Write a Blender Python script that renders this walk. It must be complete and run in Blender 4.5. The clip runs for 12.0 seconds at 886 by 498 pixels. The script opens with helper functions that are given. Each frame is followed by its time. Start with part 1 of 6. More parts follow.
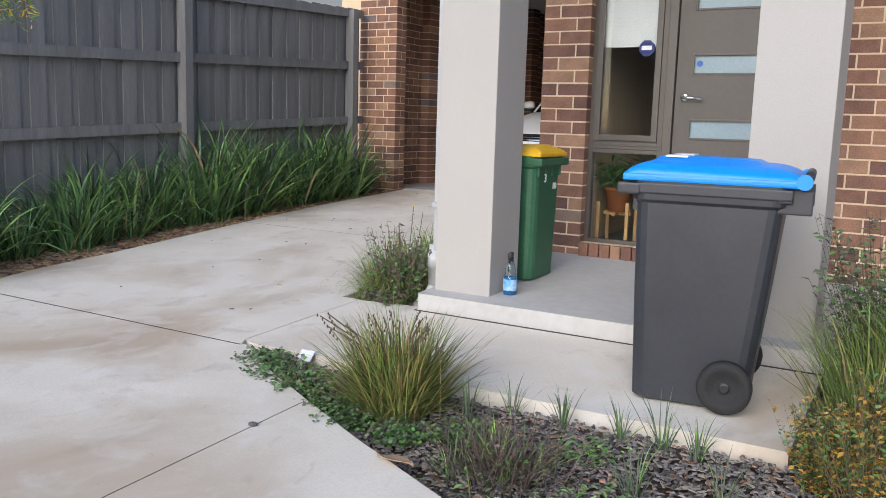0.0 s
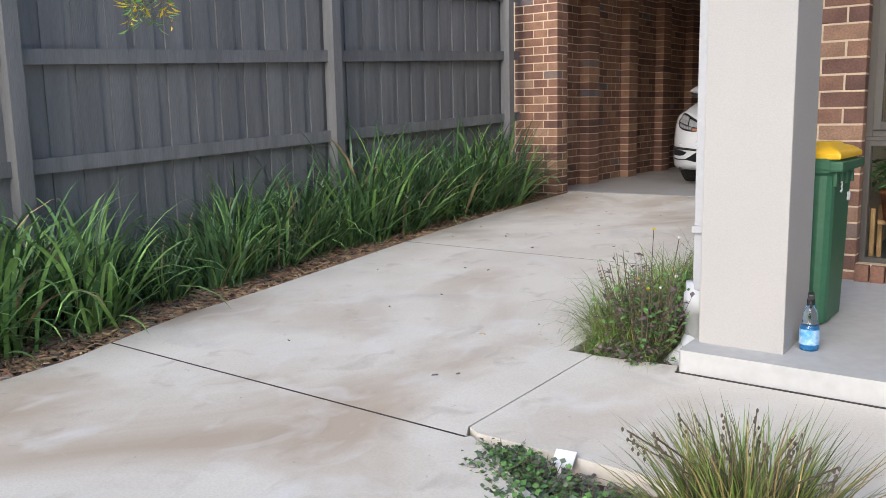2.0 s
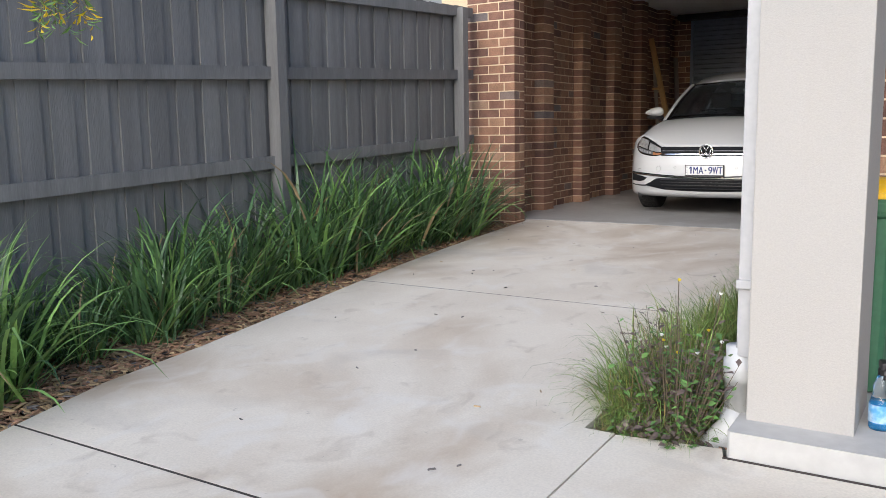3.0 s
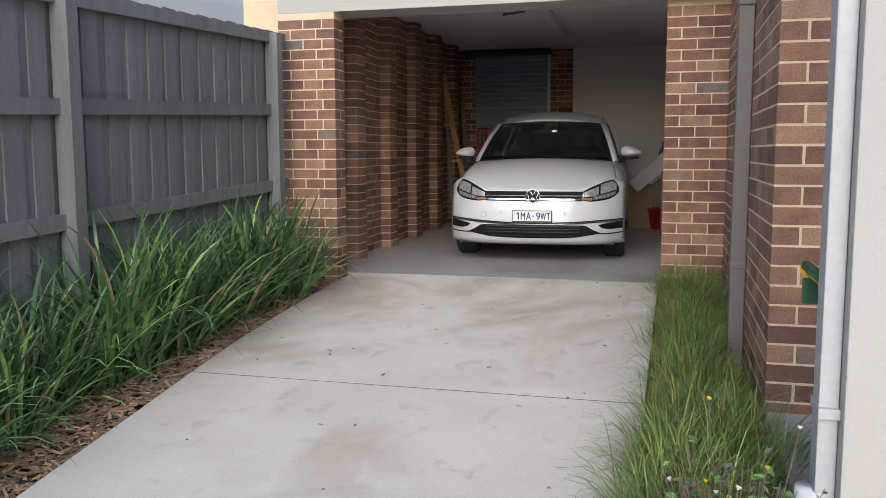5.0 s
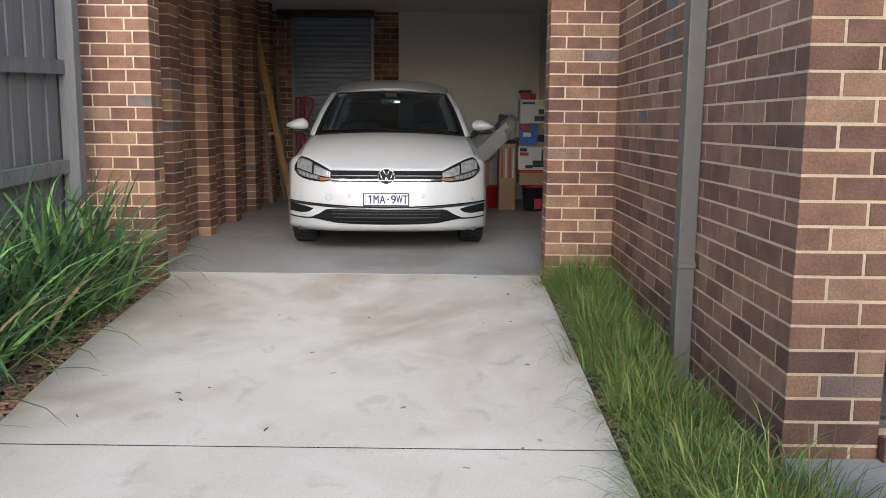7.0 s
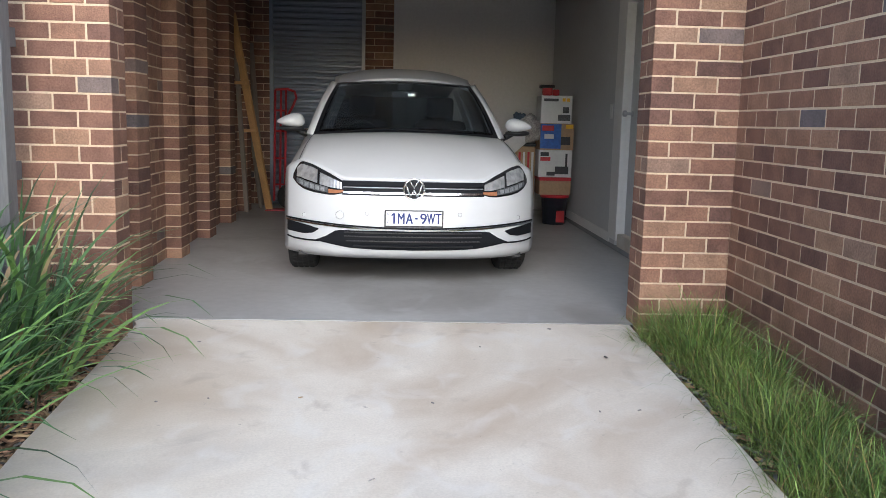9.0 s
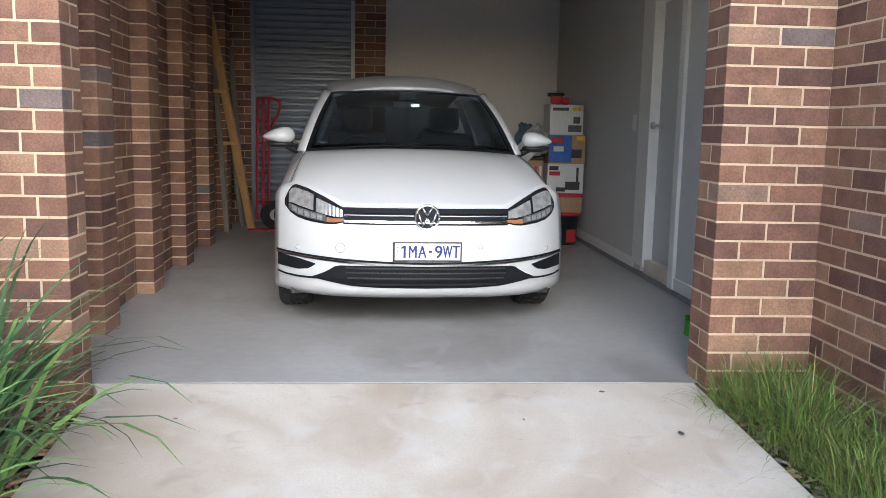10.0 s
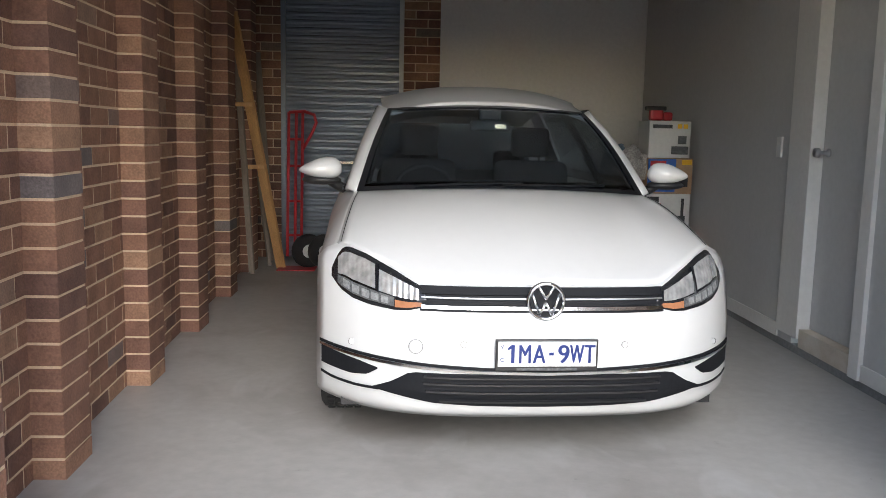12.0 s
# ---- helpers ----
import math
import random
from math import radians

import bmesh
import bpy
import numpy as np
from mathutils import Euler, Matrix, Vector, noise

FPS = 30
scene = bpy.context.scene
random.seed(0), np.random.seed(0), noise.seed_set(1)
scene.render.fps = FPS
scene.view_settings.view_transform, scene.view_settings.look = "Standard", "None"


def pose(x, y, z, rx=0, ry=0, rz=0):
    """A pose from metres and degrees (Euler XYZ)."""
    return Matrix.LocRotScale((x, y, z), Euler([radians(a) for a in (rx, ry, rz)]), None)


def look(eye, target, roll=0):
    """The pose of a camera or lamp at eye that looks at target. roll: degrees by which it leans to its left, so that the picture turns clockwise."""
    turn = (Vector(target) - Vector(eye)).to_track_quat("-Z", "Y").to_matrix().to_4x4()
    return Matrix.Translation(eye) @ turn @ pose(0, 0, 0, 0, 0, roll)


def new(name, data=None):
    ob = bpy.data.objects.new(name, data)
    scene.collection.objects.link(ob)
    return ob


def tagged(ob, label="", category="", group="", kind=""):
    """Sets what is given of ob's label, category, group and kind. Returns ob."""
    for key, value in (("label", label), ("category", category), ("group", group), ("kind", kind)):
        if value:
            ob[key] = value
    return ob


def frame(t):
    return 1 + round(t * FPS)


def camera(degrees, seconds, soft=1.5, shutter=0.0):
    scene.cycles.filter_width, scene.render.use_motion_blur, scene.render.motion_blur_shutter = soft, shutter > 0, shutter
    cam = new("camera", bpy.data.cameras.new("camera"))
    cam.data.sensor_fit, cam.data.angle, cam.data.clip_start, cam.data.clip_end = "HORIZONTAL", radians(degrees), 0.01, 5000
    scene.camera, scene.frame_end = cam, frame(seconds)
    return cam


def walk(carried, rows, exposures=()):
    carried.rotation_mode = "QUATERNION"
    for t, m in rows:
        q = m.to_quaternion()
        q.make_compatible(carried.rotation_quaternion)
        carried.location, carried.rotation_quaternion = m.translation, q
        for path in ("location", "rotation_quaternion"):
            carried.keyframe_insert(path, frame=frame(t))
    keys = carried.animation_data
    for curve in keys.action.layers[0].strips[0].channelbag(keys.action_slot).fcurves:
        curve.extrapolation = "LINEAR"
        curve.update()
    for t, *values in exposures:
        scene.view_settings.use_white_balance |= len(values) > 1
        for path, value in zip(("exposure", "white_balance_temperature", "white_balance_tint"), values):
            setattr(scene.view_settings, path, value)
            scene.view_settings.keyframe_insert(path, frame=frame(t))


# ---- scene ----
cam = camera(55.2, 12.0, soft=0.7)
PATH = [
    (0, (-0.282, 0.532, 1.155), (-1.271, 2.245, 0.855), 1.7),
    (0.5, (-0.518, 0.61, 1.143), (-1.587, 2.271, 0.828), 1.7),
    (1, (-0.784, 0.812, 1.156), (-1.928, 2.422, 0.838), 0.8),
    (1.5, (-1.079, 0.981, 1.152), (-2.274, 2.552, 0.827), -0.0),
    (2, (-1.391, 1.181, 1.191), (-2.598, 2.744, 0.873), -1.2),
    (2.5, (-1.689, 1.415, 1.219), (-2.871, 3.0, 0.918), -1.1),
    (3, (-2.007, 1.592, 1.24), (-3.073, 3.26, 0.96), -0.9),
    (3.5, (-2.282, 1.845, 1.258), (-3.199, 3.603, 0.995), -0.7),
    (3.7, (-2.39, 1.959, 1.261), (-3.264, 3.74, 1.007), -0.5),
    (5.3, (-3.28, 2.236, 1.418), (-3.65, 4.188, 1.191), 0.0),
    (5.5, (-3.364, 2.327, 1.409), (-3.617, 4.297, 1.18), 0.2),
    (6, (-3.502, 2.55, 1.403), (-3.493, 4.533, 1.141), 0.9),
    (6.5, (-3.66, 2.851, 1.417), (-3.67, 4.832, 1.138), 0.6),
    (7, (-3.877, 3.166, 1.419), (-3.891, 5.145, 1.127), 0.5),
    (7.2, (-3.942, 3.302, 1.43), (-3.953, 5.279, 1.132), 0.4),
    (8.8, (-4.445, 4.559, 1.4), (-4.36, 6.535, 1.103), 1.3),
    (9, (-4.486, 4.741, 1.416), (-4.39, 6.717, 1.121), 1.4),
    (9.5, (-4.591, 5.173, 1.45), (-4.465, 7.148, 1.162), 1.5),
    (10, (-4.68, 5.583, 1.476), (-4.532, 7.557, 1.194), 1.2),
    (10.5, (-4.718, 6.008, 1.512), (-4.56, 7.983, 1.241), 1.1),
    (11, (-4.814, 6.424, 1.537), (-4.658, 8.4, 1.265), 1.1),
    (11.5, (-4.855, 6.85, 1.55), (-4.711, 8.827, 1.283), 1.1),
    (12, (-4.945, 7.232, 1.593), (-4.859, 9.212, 1.324), 1.2),
]
walk(cam, [(t, look(eye, target, roll)) for t, eye, target, roll in PATH],
     exposures=[(0, 0.42, 6150, 12), (1, 0.48, 6120, 12), (2.5, 0.61, 6200, 11), (3.7, 0.52, 6150, 11), (5.5, 0.48, 6150, 10), (6.5, 0.53, 6200, 10), (7.2, 0.8, 6050, 10), (9.0, 0.98, 5800, 9), (9.5, 1.14, 5750, 9), (10.5, 1.2, 5850, 9), (11.5, 1.28, 5950, 9), (12, 1.36, 6000, 9)])

# ---- light ----
world = bpy.data.worlds.new("sky")
scene.world = world
world.use_nodes = True
wn = world.node_tree.nodes
sky = wn.new("ShaderNodeTexSky")
sky.sky_type = "NISHITA"
sky.sun_disc = False
sky.sun_elevation = radians(27)
sky.sun_rotation = radians(176)
sky.air_density, sky.dust_density, sky.ozone_density = 1.0, 1.6, 1.0
world.node_tree.links.new(sky.outputs[0], wn["Background"].inputs[0])
wn["Background"].inputs[1].default_value = 0.15
sun = new("sun", bpy.data.lights.new("sun", "SUN"))
sun.data.energy, sun.data.angle, sun.data.color = 1.5, radians(50), (1, 0.98, 0.95)
sun.matrix_world = look((0.98, -14, 7.15), (0, 0, 0))


# ---- materials ----
def mat(name, col, rough=0.6, metal=0.0, col2=None, scale=3.0, fine=40.0, var=0.12, rnd=0.0, bump=0.0, bscale=120.0, stretch=None, spec=0.5, coat=0.0):
    """A surface with large stains (scale), fine grain (fine), a spread between pieces (rnd) and relief."""
    m = bpy.data.materials.new(name)
    m.use_nodes = True
    nt = m.node_tree
    n, l = nt.nodes, nt.links
    b = n["Principled BSDF"]
    b.inputs["Roughness"].default_value = rough
    b.inputs["Metallic"].default_value = metal
    b.inputs["Specular IOR Level"].default_value = spec
    b.inputs["Coat Weight"].default_value = coat
    b.inputs["Coat Roughness"].default_value = 0.05
    geo = n.new("ShaderNodeNewGeometry")
    pos = geo.outputs["Position"]
    if stretch:
        mp = n.new("ShaderNodeMapping")
        mp.inputs["Scale"].default_value = stretch
        l.new(pos, mp.inputs["Vector"])
        pos = mp.outputs[0]
    big = n.new("ShaderNodeTexNoise")
    big.inputs["Scale"].default_value, big.inputs["Detail"].default_value = scale, 5
    l.new(pos, big.inputs["Vector"])
    small = n.new("ShaderNodeTexNoise")
    small.inputs["Scale"].default_value, small.inputs["Detail"].default_value = fine, 4
    l.new(pos, small.inputs["Vector"])
    ramp = n.new("ShaderNodeMapRange")
    ramp.inputs["From Min"].default_value, ramp.inputs["From Max"].default_value = 0.35, 0.68
    l.new(big.outputs[0], ramp.inputs[0])
    mix = n.new("ShaderNodeMix")
    mix.data_type = "RGBA"
    c2 = col2 or tuple(c * (1 - var) for c in col)
    mix.inputs[6].default_value, mix.inputs[7].default_value = (*col, 1), (*c2, 1)
    l.new(ramp.outputs[0], mix.inputs[0])
    hsv = n.new("ShaderNodeHueSaturation")
    l.new(mix.outputs[2], hsv.inputs["Color"])
    val = n.new("ShaderNodeMapRange")
    val.inputs["To Min"].default_value, val.inputs["To Max"].default_value = 1 - var, 1 + var
    val.inputs["From Min"].default_value, val.inputs["From Max"].default_value = 0.3, 0.7
    l.new(small.outputs[0], val.inputs[0])
    out = val.outputs[0]
    if rnd:
        info = n.new("ShaderNodeObjectInfo")
        isl = n.new("ShaderNodeMath")
        isl.operation = "ADD"
        l.new(info.outputs["Random"], isl.inputs[0])
        l.new(geo.outputs["Random Per Island"], isl.inputs[1])
        fr = n.new("ShaderNodeMath")
        fr.operation = "FRACT"
        l.new(isl.outputs[0], fr.inputs[0])
        rr = n.new("ShaderNodeMapRange")
        rr.inputs["To Min"].default_value, rr.inputs["To Max"].default_value = 1 - rnd, 1 + rnd
        l.new(fr.outputs[0], rr.inputs[0])
        mul = n.new("ShaderNodeMath")
        mul.operation = "MULTIPLY"
        l.new(out, mul.inputs[0])
        l.new(rr.outputs[0], mul.inputs[1])
        out = mul.outputs[0]
    l.new(out, hsv.inputs["Value"])
    l.new(hsv.outputs[0], b.inputs["Base Color"])
    if bump:
        bn = n.new("ShaderNodeTexNoise")
        bn.inputs["Scale"].default_value, bn.inputs["Detail"].default_value = bscale, 4
        l.new(pos, bn.inputs["Vector"])
        bp = n.new("ShaderNodeBump")
        bp.inputs["Strength"].default_value, bp.inputs["Distance"].default_value = bump, 0.01
        l.new(bn.outputs[0], bp.inputs["Height"])
        l.new(bp.outputs[0], b.inputs["Normal"])
    return m


CONCRETE = mat("pale_concrete", (0.75, 0.70, 0.615), 0.92, col2=(0.68, 0.625, 0.54), scale=2.2, fine=110, var=0.06, bump=0.07, bscale=160, spec=0.2)


def stain(m, colour, scale, lo, hi, strength, stretch=(1, 1, 1)):
    """Lays patches of another tone over a surface."""
    n, l = m.node_tree.nodes, m.node_tree.links
    geo, mp, tex, rng_, mix = (n.new("ShaderNode" + k) for k in ("NewGeometry", "Mapping", "TexNoise", "MapRange", "Mix"))
    mp.inputs["Scale"].default_value = stretch
    tex.inputs["Scale"].default_value, tex.inputs["Detail"].default_value, tex.inputs["Distortion"].default_value = scale, 6, 0.8
    rng_.inputs["From Min"].default_value, rng_.inputs["From Max"].default_value = lo, hi
    rng_.inputs["To Max"].default_value = strength
    l.new(geo.outputs["Position"], mp.inputs["Vector"])
    l.new(mp.outputs[0], tex.inputs["Vector"])
    l.new(tex.outputs[0], rng_.inputs[0])
    mix.data_type = "RGBA"
    b = n["Principled BSDF"].inputs["Base Color"]
    l.new(rng_.outputs[0], mix.inputs[0])
    l.new(b.links[0].from_socket, mix.inputs[6])
    mix.inputs[7].default_value = (*colour, 1)
    l.new(mix.outputs[2], b)


stain(CONCRETE, (0.47, 0.375, 0.275), 0.7, 0.47, 0.66, 0.85, (1, 0.75, 1))
stain(CONCRETE, (0.36, 0.30, 0.24), 5.5, 0.60, 0.74, 0.35, (1, 0.8, 1))
stain(CONCRETE, (0.42, 0.40, 0.38), 1.7, 0.60, 0.78, 0.45, (0.6, 1, 1))
stain(CONCRETE, (0.78, 0.765, 0.735), 4.5, 0.54, 0.74, 0.45, (1, 0.8, 1))
stain(CONCRETE, (0.3, 0.27, 0.24), 26, 0.70, 0.78, 0.6)
GARAGE_FLOOR = mat("garage_concrete", (0.455, 0.448, 0.432), 0.38, col2=(0.385, 0.375, 0.36), scale=0.8, fine=18, var=0.06, bump=0.06, bscale=60)
stain(GARAGE_FLOOR, (0.24, 0.22, 0.2), 1.3, 0.52, 0.72, 0.6)
stain(GARAGE_FLOOR, (0.55, 0.55, 0.55), 2.7, 0.6, 0.7, 0.4, (1, 0.5, 1))
stain(GARAGE_FLOOR, (0.2, 0.19, 0.18), 14, 0.70, 0.8, 0.5)
PORCH = mat("porch_concrete", (0.53, 0.525, 0.51), 0.75, col2=(0.46, 0.455, 0.44), scale=1.2, fine=20, var=0.06, bump=0.1)
RENDER_PAINT = mat("cream_render", (0.435, 0.418, 0.396), 0.85, scale=1.5, fine=160, var=0.04, bump=0.16, bscale=320)
stain(RENDER_PAINT, (0.4, 0.37, 0.33), 2.5, 0.6, 0.8, 0.3, (2, 2, 0.4))
BRICK = mat("brown_brick", (1.0, 1.0, 1.0), 0.8, col2=(0.70, 0.70, 0.71), scale=9, fine=110, var=0.2, bump=0.45, bscale=140)


def brick_tones(m):
    """Each brick takes one of the fired tones, from plum and slate to tan."""
    n, l = m.node_tree.nodes, m.node_tree.links
    info, geo, add, fr = (n.new("ShaderNode" + k) for k in ("ObjectInfo", "NewGeometry", "Math", "Math"))
    add.operation, fr.operation = "ADD", "FRACT"
    l.new(info.outputs["Random"], add.inputs[0])
    l.new(geo.outputs["Random Per Island"], add.inputs[1])
    l.new(add.outputs[0], fr.inputs[0])
    ramp = n.new("ShaderNodeValToRGB")
    e = ramp.color_ramp.elements
    tones = ((0.0, (0.178, 0.094, 0.072)), (0.22, (0.234, 0.121, 0.086)), (0.5, (0.292, 0.150, 0.100)), (0.78, (0.350, 0.188, 0.121)), (0.96, (0.425, 0.255, 0.163)), (0.99, (0.186, 0.156, 0.155)))
    while len(e) < len(tones):
        e.new(0.5)
    for k, (p, c) in zip(e, tones):
        k.position, k.color = p, (*c, 1)
    l.new(fr.outputs[0], ramp.inputs[0])
    mul = n.new("ShaderNodeMix")
    mul.data_type, mul.blend_type = "RGBA", "MULTIPLY"
    mul.inputs[0].default_value = 1.0
    b = n["Principled BSDF"].inputs["Base Color"]
    l.new(b.links[0].from_socket, mul.inputs[6])
    l.new(ramp.outputs[0], mul.inputs[7])
    l.new(mul.outputs[2], b)


brick_tones(BRICK)
MORTAR = mat("cream_mortar", (0.71, 0.56, 0.39), 0.9, scale=6, fine=90, var=0.10, bump=0.3, bscale=200)
FENCE = mat("grey_fence_paint", (0.205, 0.204, 0.206), 0.7, col2=(0.155, 0.155, 0.158), scale=2, fine=30, var=0.1, rnd=0.12, bump=0.25, bscale=30, stretch=(6, 6, 0.5))
SOIL = mat("dark_soil", (0.09, 0.065, 0.05), 0.95, col2=(0.05, 0.04, 0.032), scale=9, fine=60, var=0.3, bump=0.8, bscale=60)
PLASTER = mat("white_plaster", (0.87, 0.86, 0.84), 0.8, scale=1, fine=30, var=0.03)
PLASTER_GREY = mat("grey_wall_paint", (0.60, 0.598, 0.59), 0.6, scale=1, fine=30, var=0.03)
TRIM = mat("white_gloss_trim", (0.8, 0.79, 0.76), 0.4, scale=2, fine=30, var=0.03)
FRAME = mat("brown_aluminium", (0.105, 0.094, 0.084), 0.4, scale=3, fine=40, var=0.05)
DOORPAINT = mat("grey_brown_door", (0.1, 0.089, 0.082), 0.45, scale=2, fine=30, var=0.05)
PIPE_BROWN = mat("brown_pipe_paint", (0.17, 0.155, 0.14), 0.5, scale=3, fine=40, var=0.05)
PIPE_GREY = mat("grey_pipe_paint", (0.43, 0.435, 0.45), 0.45, scale=3, fine=40, var=0.05)
PIPE_WHITE = mat("pale_grey_pipe", (0.6, 0.61, 0.62), 0.4, scale=3, fine=40, var=0.05)
# near-black so the unlit room reads dark; the shade is in the colour
DARKROOM = mat("room_dimness", (0.035, 0.038, 0.045), 0.8, scale=1, fine=30, var=0.05)


# ---- building tools ----
def box(bm, x0, x1, y0, y1, z0, z1, bev=0.0):
    r = bmesh.ops.create_cube(bm, size=1, matrix=Matrix.LocRotScale(((x0 + x1) / 2, (y0 + y1) / 2, (z0 + z1) / 2), None, (abs(x1 - x0), abs(y1 - y0), abs(z1 - z0))))
    if bev:
        es = list({e for v in r["verts"] for e in v.link_edges})
        bmesh.ops.bevel(bm, geom=es, offset=bev, segments=2, affect="EDGES", profile=0.6)
    return bm


def cbox(x0, x1, y0, y1, z0, z1, bev=0.0):
    return box(bmesh.new(), x0, x1, y0, y1, z0, z1, bev)


def link(name, bm, material, smooth=False):
    me = bpy.data.meshes.new(name)
    bm.to_mesh(me)
    bm.free()
    for m in material if isinstance(material, (list, tuple)) else [material]:
        me.materials.append(m)
    if smooth:
        for p in me.polygons:
            p.use_smooth = True
    return new(name, me)


def part(name, bm, material, parent, label="", smooth=False):
    ob = link(name, bm, material, smooth)
    ob.parent = parent
    if label:
        ob["label"] = label
    return ob


def thing(name, label, category, at=(0, 0, 0), turn=0.0, group="", kind=""):
    ob = new(name)
    ob.empty_display_size = 0.05
    ob.matrix_basis = pose(*at, 0, 0, turn)
    return tagged(ob, label, category, group, kind)


def struct(name, bm, material, label, category, smooth=False):
    return tagged(link(name, bm, material, smooth), label, category, kind="structure")


def prism(bm, pts, z0, z1):
    """A slab over a plan outline; z0 and z1 may be functions of (x, y)."""
    f0 = z0 if callable(z0) else (lambda x, y: z0)
    f1 = z1 if callable(z1) else (lambda x, y: z1)
    lo = [bm.verts.new((x, y, f0(x, y))) for x, y in pts]
    hi = [bm.verts.new((x, y, f1(x, y))) for x, y in pts]
    n = len(pts)
    for k in range(n):
        bm.faces.new((lo[k], lo[(k + 1) % n], hi[(k + 1) % n], hi[k]))
    bm.faces.new(hi)
    bm.faces.new(lo[::-1])
    bmesh.ops.recalc_face_normals(bm, faces=bm.faces)
    return bm


def tube(bm, pts, r, sides=8, r1=None):
    """A round bar along pts."""
    pts = [Vector(p) for p in pts]
    rings = []
    for k, p in enumerate(pts):
        d = (pts[min(k + 1, len(pts) - 1)] - pts[max(k - 1, 0)]).normalized()
        a = d.orthogonal().normalized() if not rings else (side - d * side.dot(d)).normalized()
        side = a
        b = d.cross(a)
        rr = r if r1 is None else r + (r1 - r) * k / (len(pts) - 1)
        rings.append([bm.verts.new(p + rr * (math.cos(2 * math.pi * s / sides) * a + math.sin(2 * math.pi * s / sides) * b)) for s in range(sides)])
    for u, v in zip(rings, rings[1:]):
        for s in range(sides):
            bm.faces.new((u[s], u[(s + 1) % sides], v[(s + 1) % sides], v[s]))
    bm.faces.new(rings[0][::-1])
    bm.faces.new(rings[-1])
    return bm


def lathe(bm, prof, sides=20, m=Matrix()):
    """A turned shape from (radius, height) pairs."""
    rings = [[bm.verts.new(m @ Vector((r * math.cos(2 * math.pi * s / sides), r * math.sin(2 * math.pi * s / sides), z))) for s in range(sides)] for r, z in prof]
    for u, v in zip(rings, rings[1:]):
        for s in range(sides):
            bm.faces.new((u[s], u[(s + 1) % sides], v[(s + 1) % sides], v[s]))
    bm.faces.new(rings[0][::-1])
    bm.faces.new(rings[-1])
    return bm


def gz(y):
    """Height of the driveway, which rises gently to the garage."""
    return 0.04 + 0.04 * (min(max(y, -9.0), 9.36) - 2.55)


FLOOR_Z, PORCH_Z, OPEN_Z, CEIL_Z = 0.315, 0.21, 2.60, 3.02



def pz(y):
    """Height of the porch slab, which falls a little towards its front."""
    return PORCH_Z + 0.035 * (y - 4.43)


# ---- ground and slabs ----
bm = bmesh.new()
gx, gy = [-400, -40, -7, -5, -3, -1, 2, 8, 40, 400], [-400, -60, -9, -4, 0, 3, 6, 9.36, 20, 60, 400]
gv = [[bm.verts.new((x, y, gz(y) - 0.07)) for x in gx] for y in gy]
for a, b in zip(gv, gv[1:]):
    for k in range(len(gx) - 1):
        bm.faces.new((a[k], a[k + 1], b[k + 1], b[k]))
struct("ground", bm, SOIL, "dark garden soil around the house", "ground")

LEFT = [(-5.1, -9), (-5.1, 1.5), (-5.16, 2.5), (-5.2, 3.2), (-5.27, 3.438)]
LEFT2 = [(-5.27, 3.452), (-5.4, 3.95), (-5.45, 4.6), (-5.5, 4.95), (-5.6, 5.7), (-5.68, 6.259)]
LEFT3 = [(-5.68, 6.271), (-5.75, 6.8), (-5.83, 7.7), (-5.87, 8.5), (-5.9, 9.24)]
BED = [(-3.04, 3.46), (-2.7, 3.24), (-2.323, 3.035)]
BED2 = [(-2.317, 3.032), (-1.95, 2.84), (-1.44, 2.6), (-0.6, 2.27), (0.6, 1.9), (2.5, 1.6), (6, 1.4)]
top = lambda x, y: gz(y)
under = lambda x, y: gz(y) - 0.12
for outline in (LEFT + [(-3.06, 3.438)] + BED + [(-2.323, -9)],
                BED2[:] + [(6, -9), (-2.317, -9)],
                LEFT2 + [(-3.22, 6.259), (-3.22, 4.46), (-3.1, 4.46), (-3.1, 3.52), (-3.06, 3.452)],
                LEFT3 + [(-5.95, 9.35), (-3.2, 9.35), (-3.22, 6.271)]):
    struct("driveway", prism(bmesh.new(), outline, under, top), CONCRETE, "pale weathered concrete driveway slab with brown stains", "driveway")
struct("pavement", prism(bmesh.new(), [(-3.092, 3.52), (-3.092, 4.452), (-2.72, 4.5), (-2.7, 4.432), (-0.62, 4.432), (-0.62, 3.5), (-2.2, 3.5), (-3.04, 3.49)], under, top), CONCRETE, "pale concrete path slab before the porch", "pavement")
JOINT_FILL = mat("dark_joint_filler", (0.06, 0.05, 0.045), 0.95, scale=8, fine=60, var=0.3)
for a, b in (((-5.27, 3.437), (-3.05, 3.453)), ((-5.68, 6.258), (-3.22, 6.272)), ((-5.93, 9.348), (-3.18, 9.358))):
    struct("slab_joint", prism(bmesh.new(), [a, (b[0], a[1]), b, (a[0], b[1])], lambda x, y: gz(y) - 0.06, lambda x, y: gz(y) - 0.001), JOINT_FILL, "dark joint between two driveway slabs", "joint")
struct("slab_joint", prism(bmesh.new(), [(-2.324, -8.9), (-2.316, -8.9), (-2.316, 3.03), (-2.324, 3.03)], lambda x, y: gz(y) - 0.06, lambda x, y: gz(y) - 0.001), JOINT_FILL, "dark joint between two driveway slabs", "joint")
struct("slab_joint", prism(bmesh.new(), [(-2.7, 4.418), (-0.62, 4.418), (-0.62, 4.4295), (-2.7, 4.4295)], lambda x, y: gz(y) - 0.02, lambda x, y: gz(y) + 0.003), JOINT_FILL, "dark gap at the foot of the porch slab", "joint")
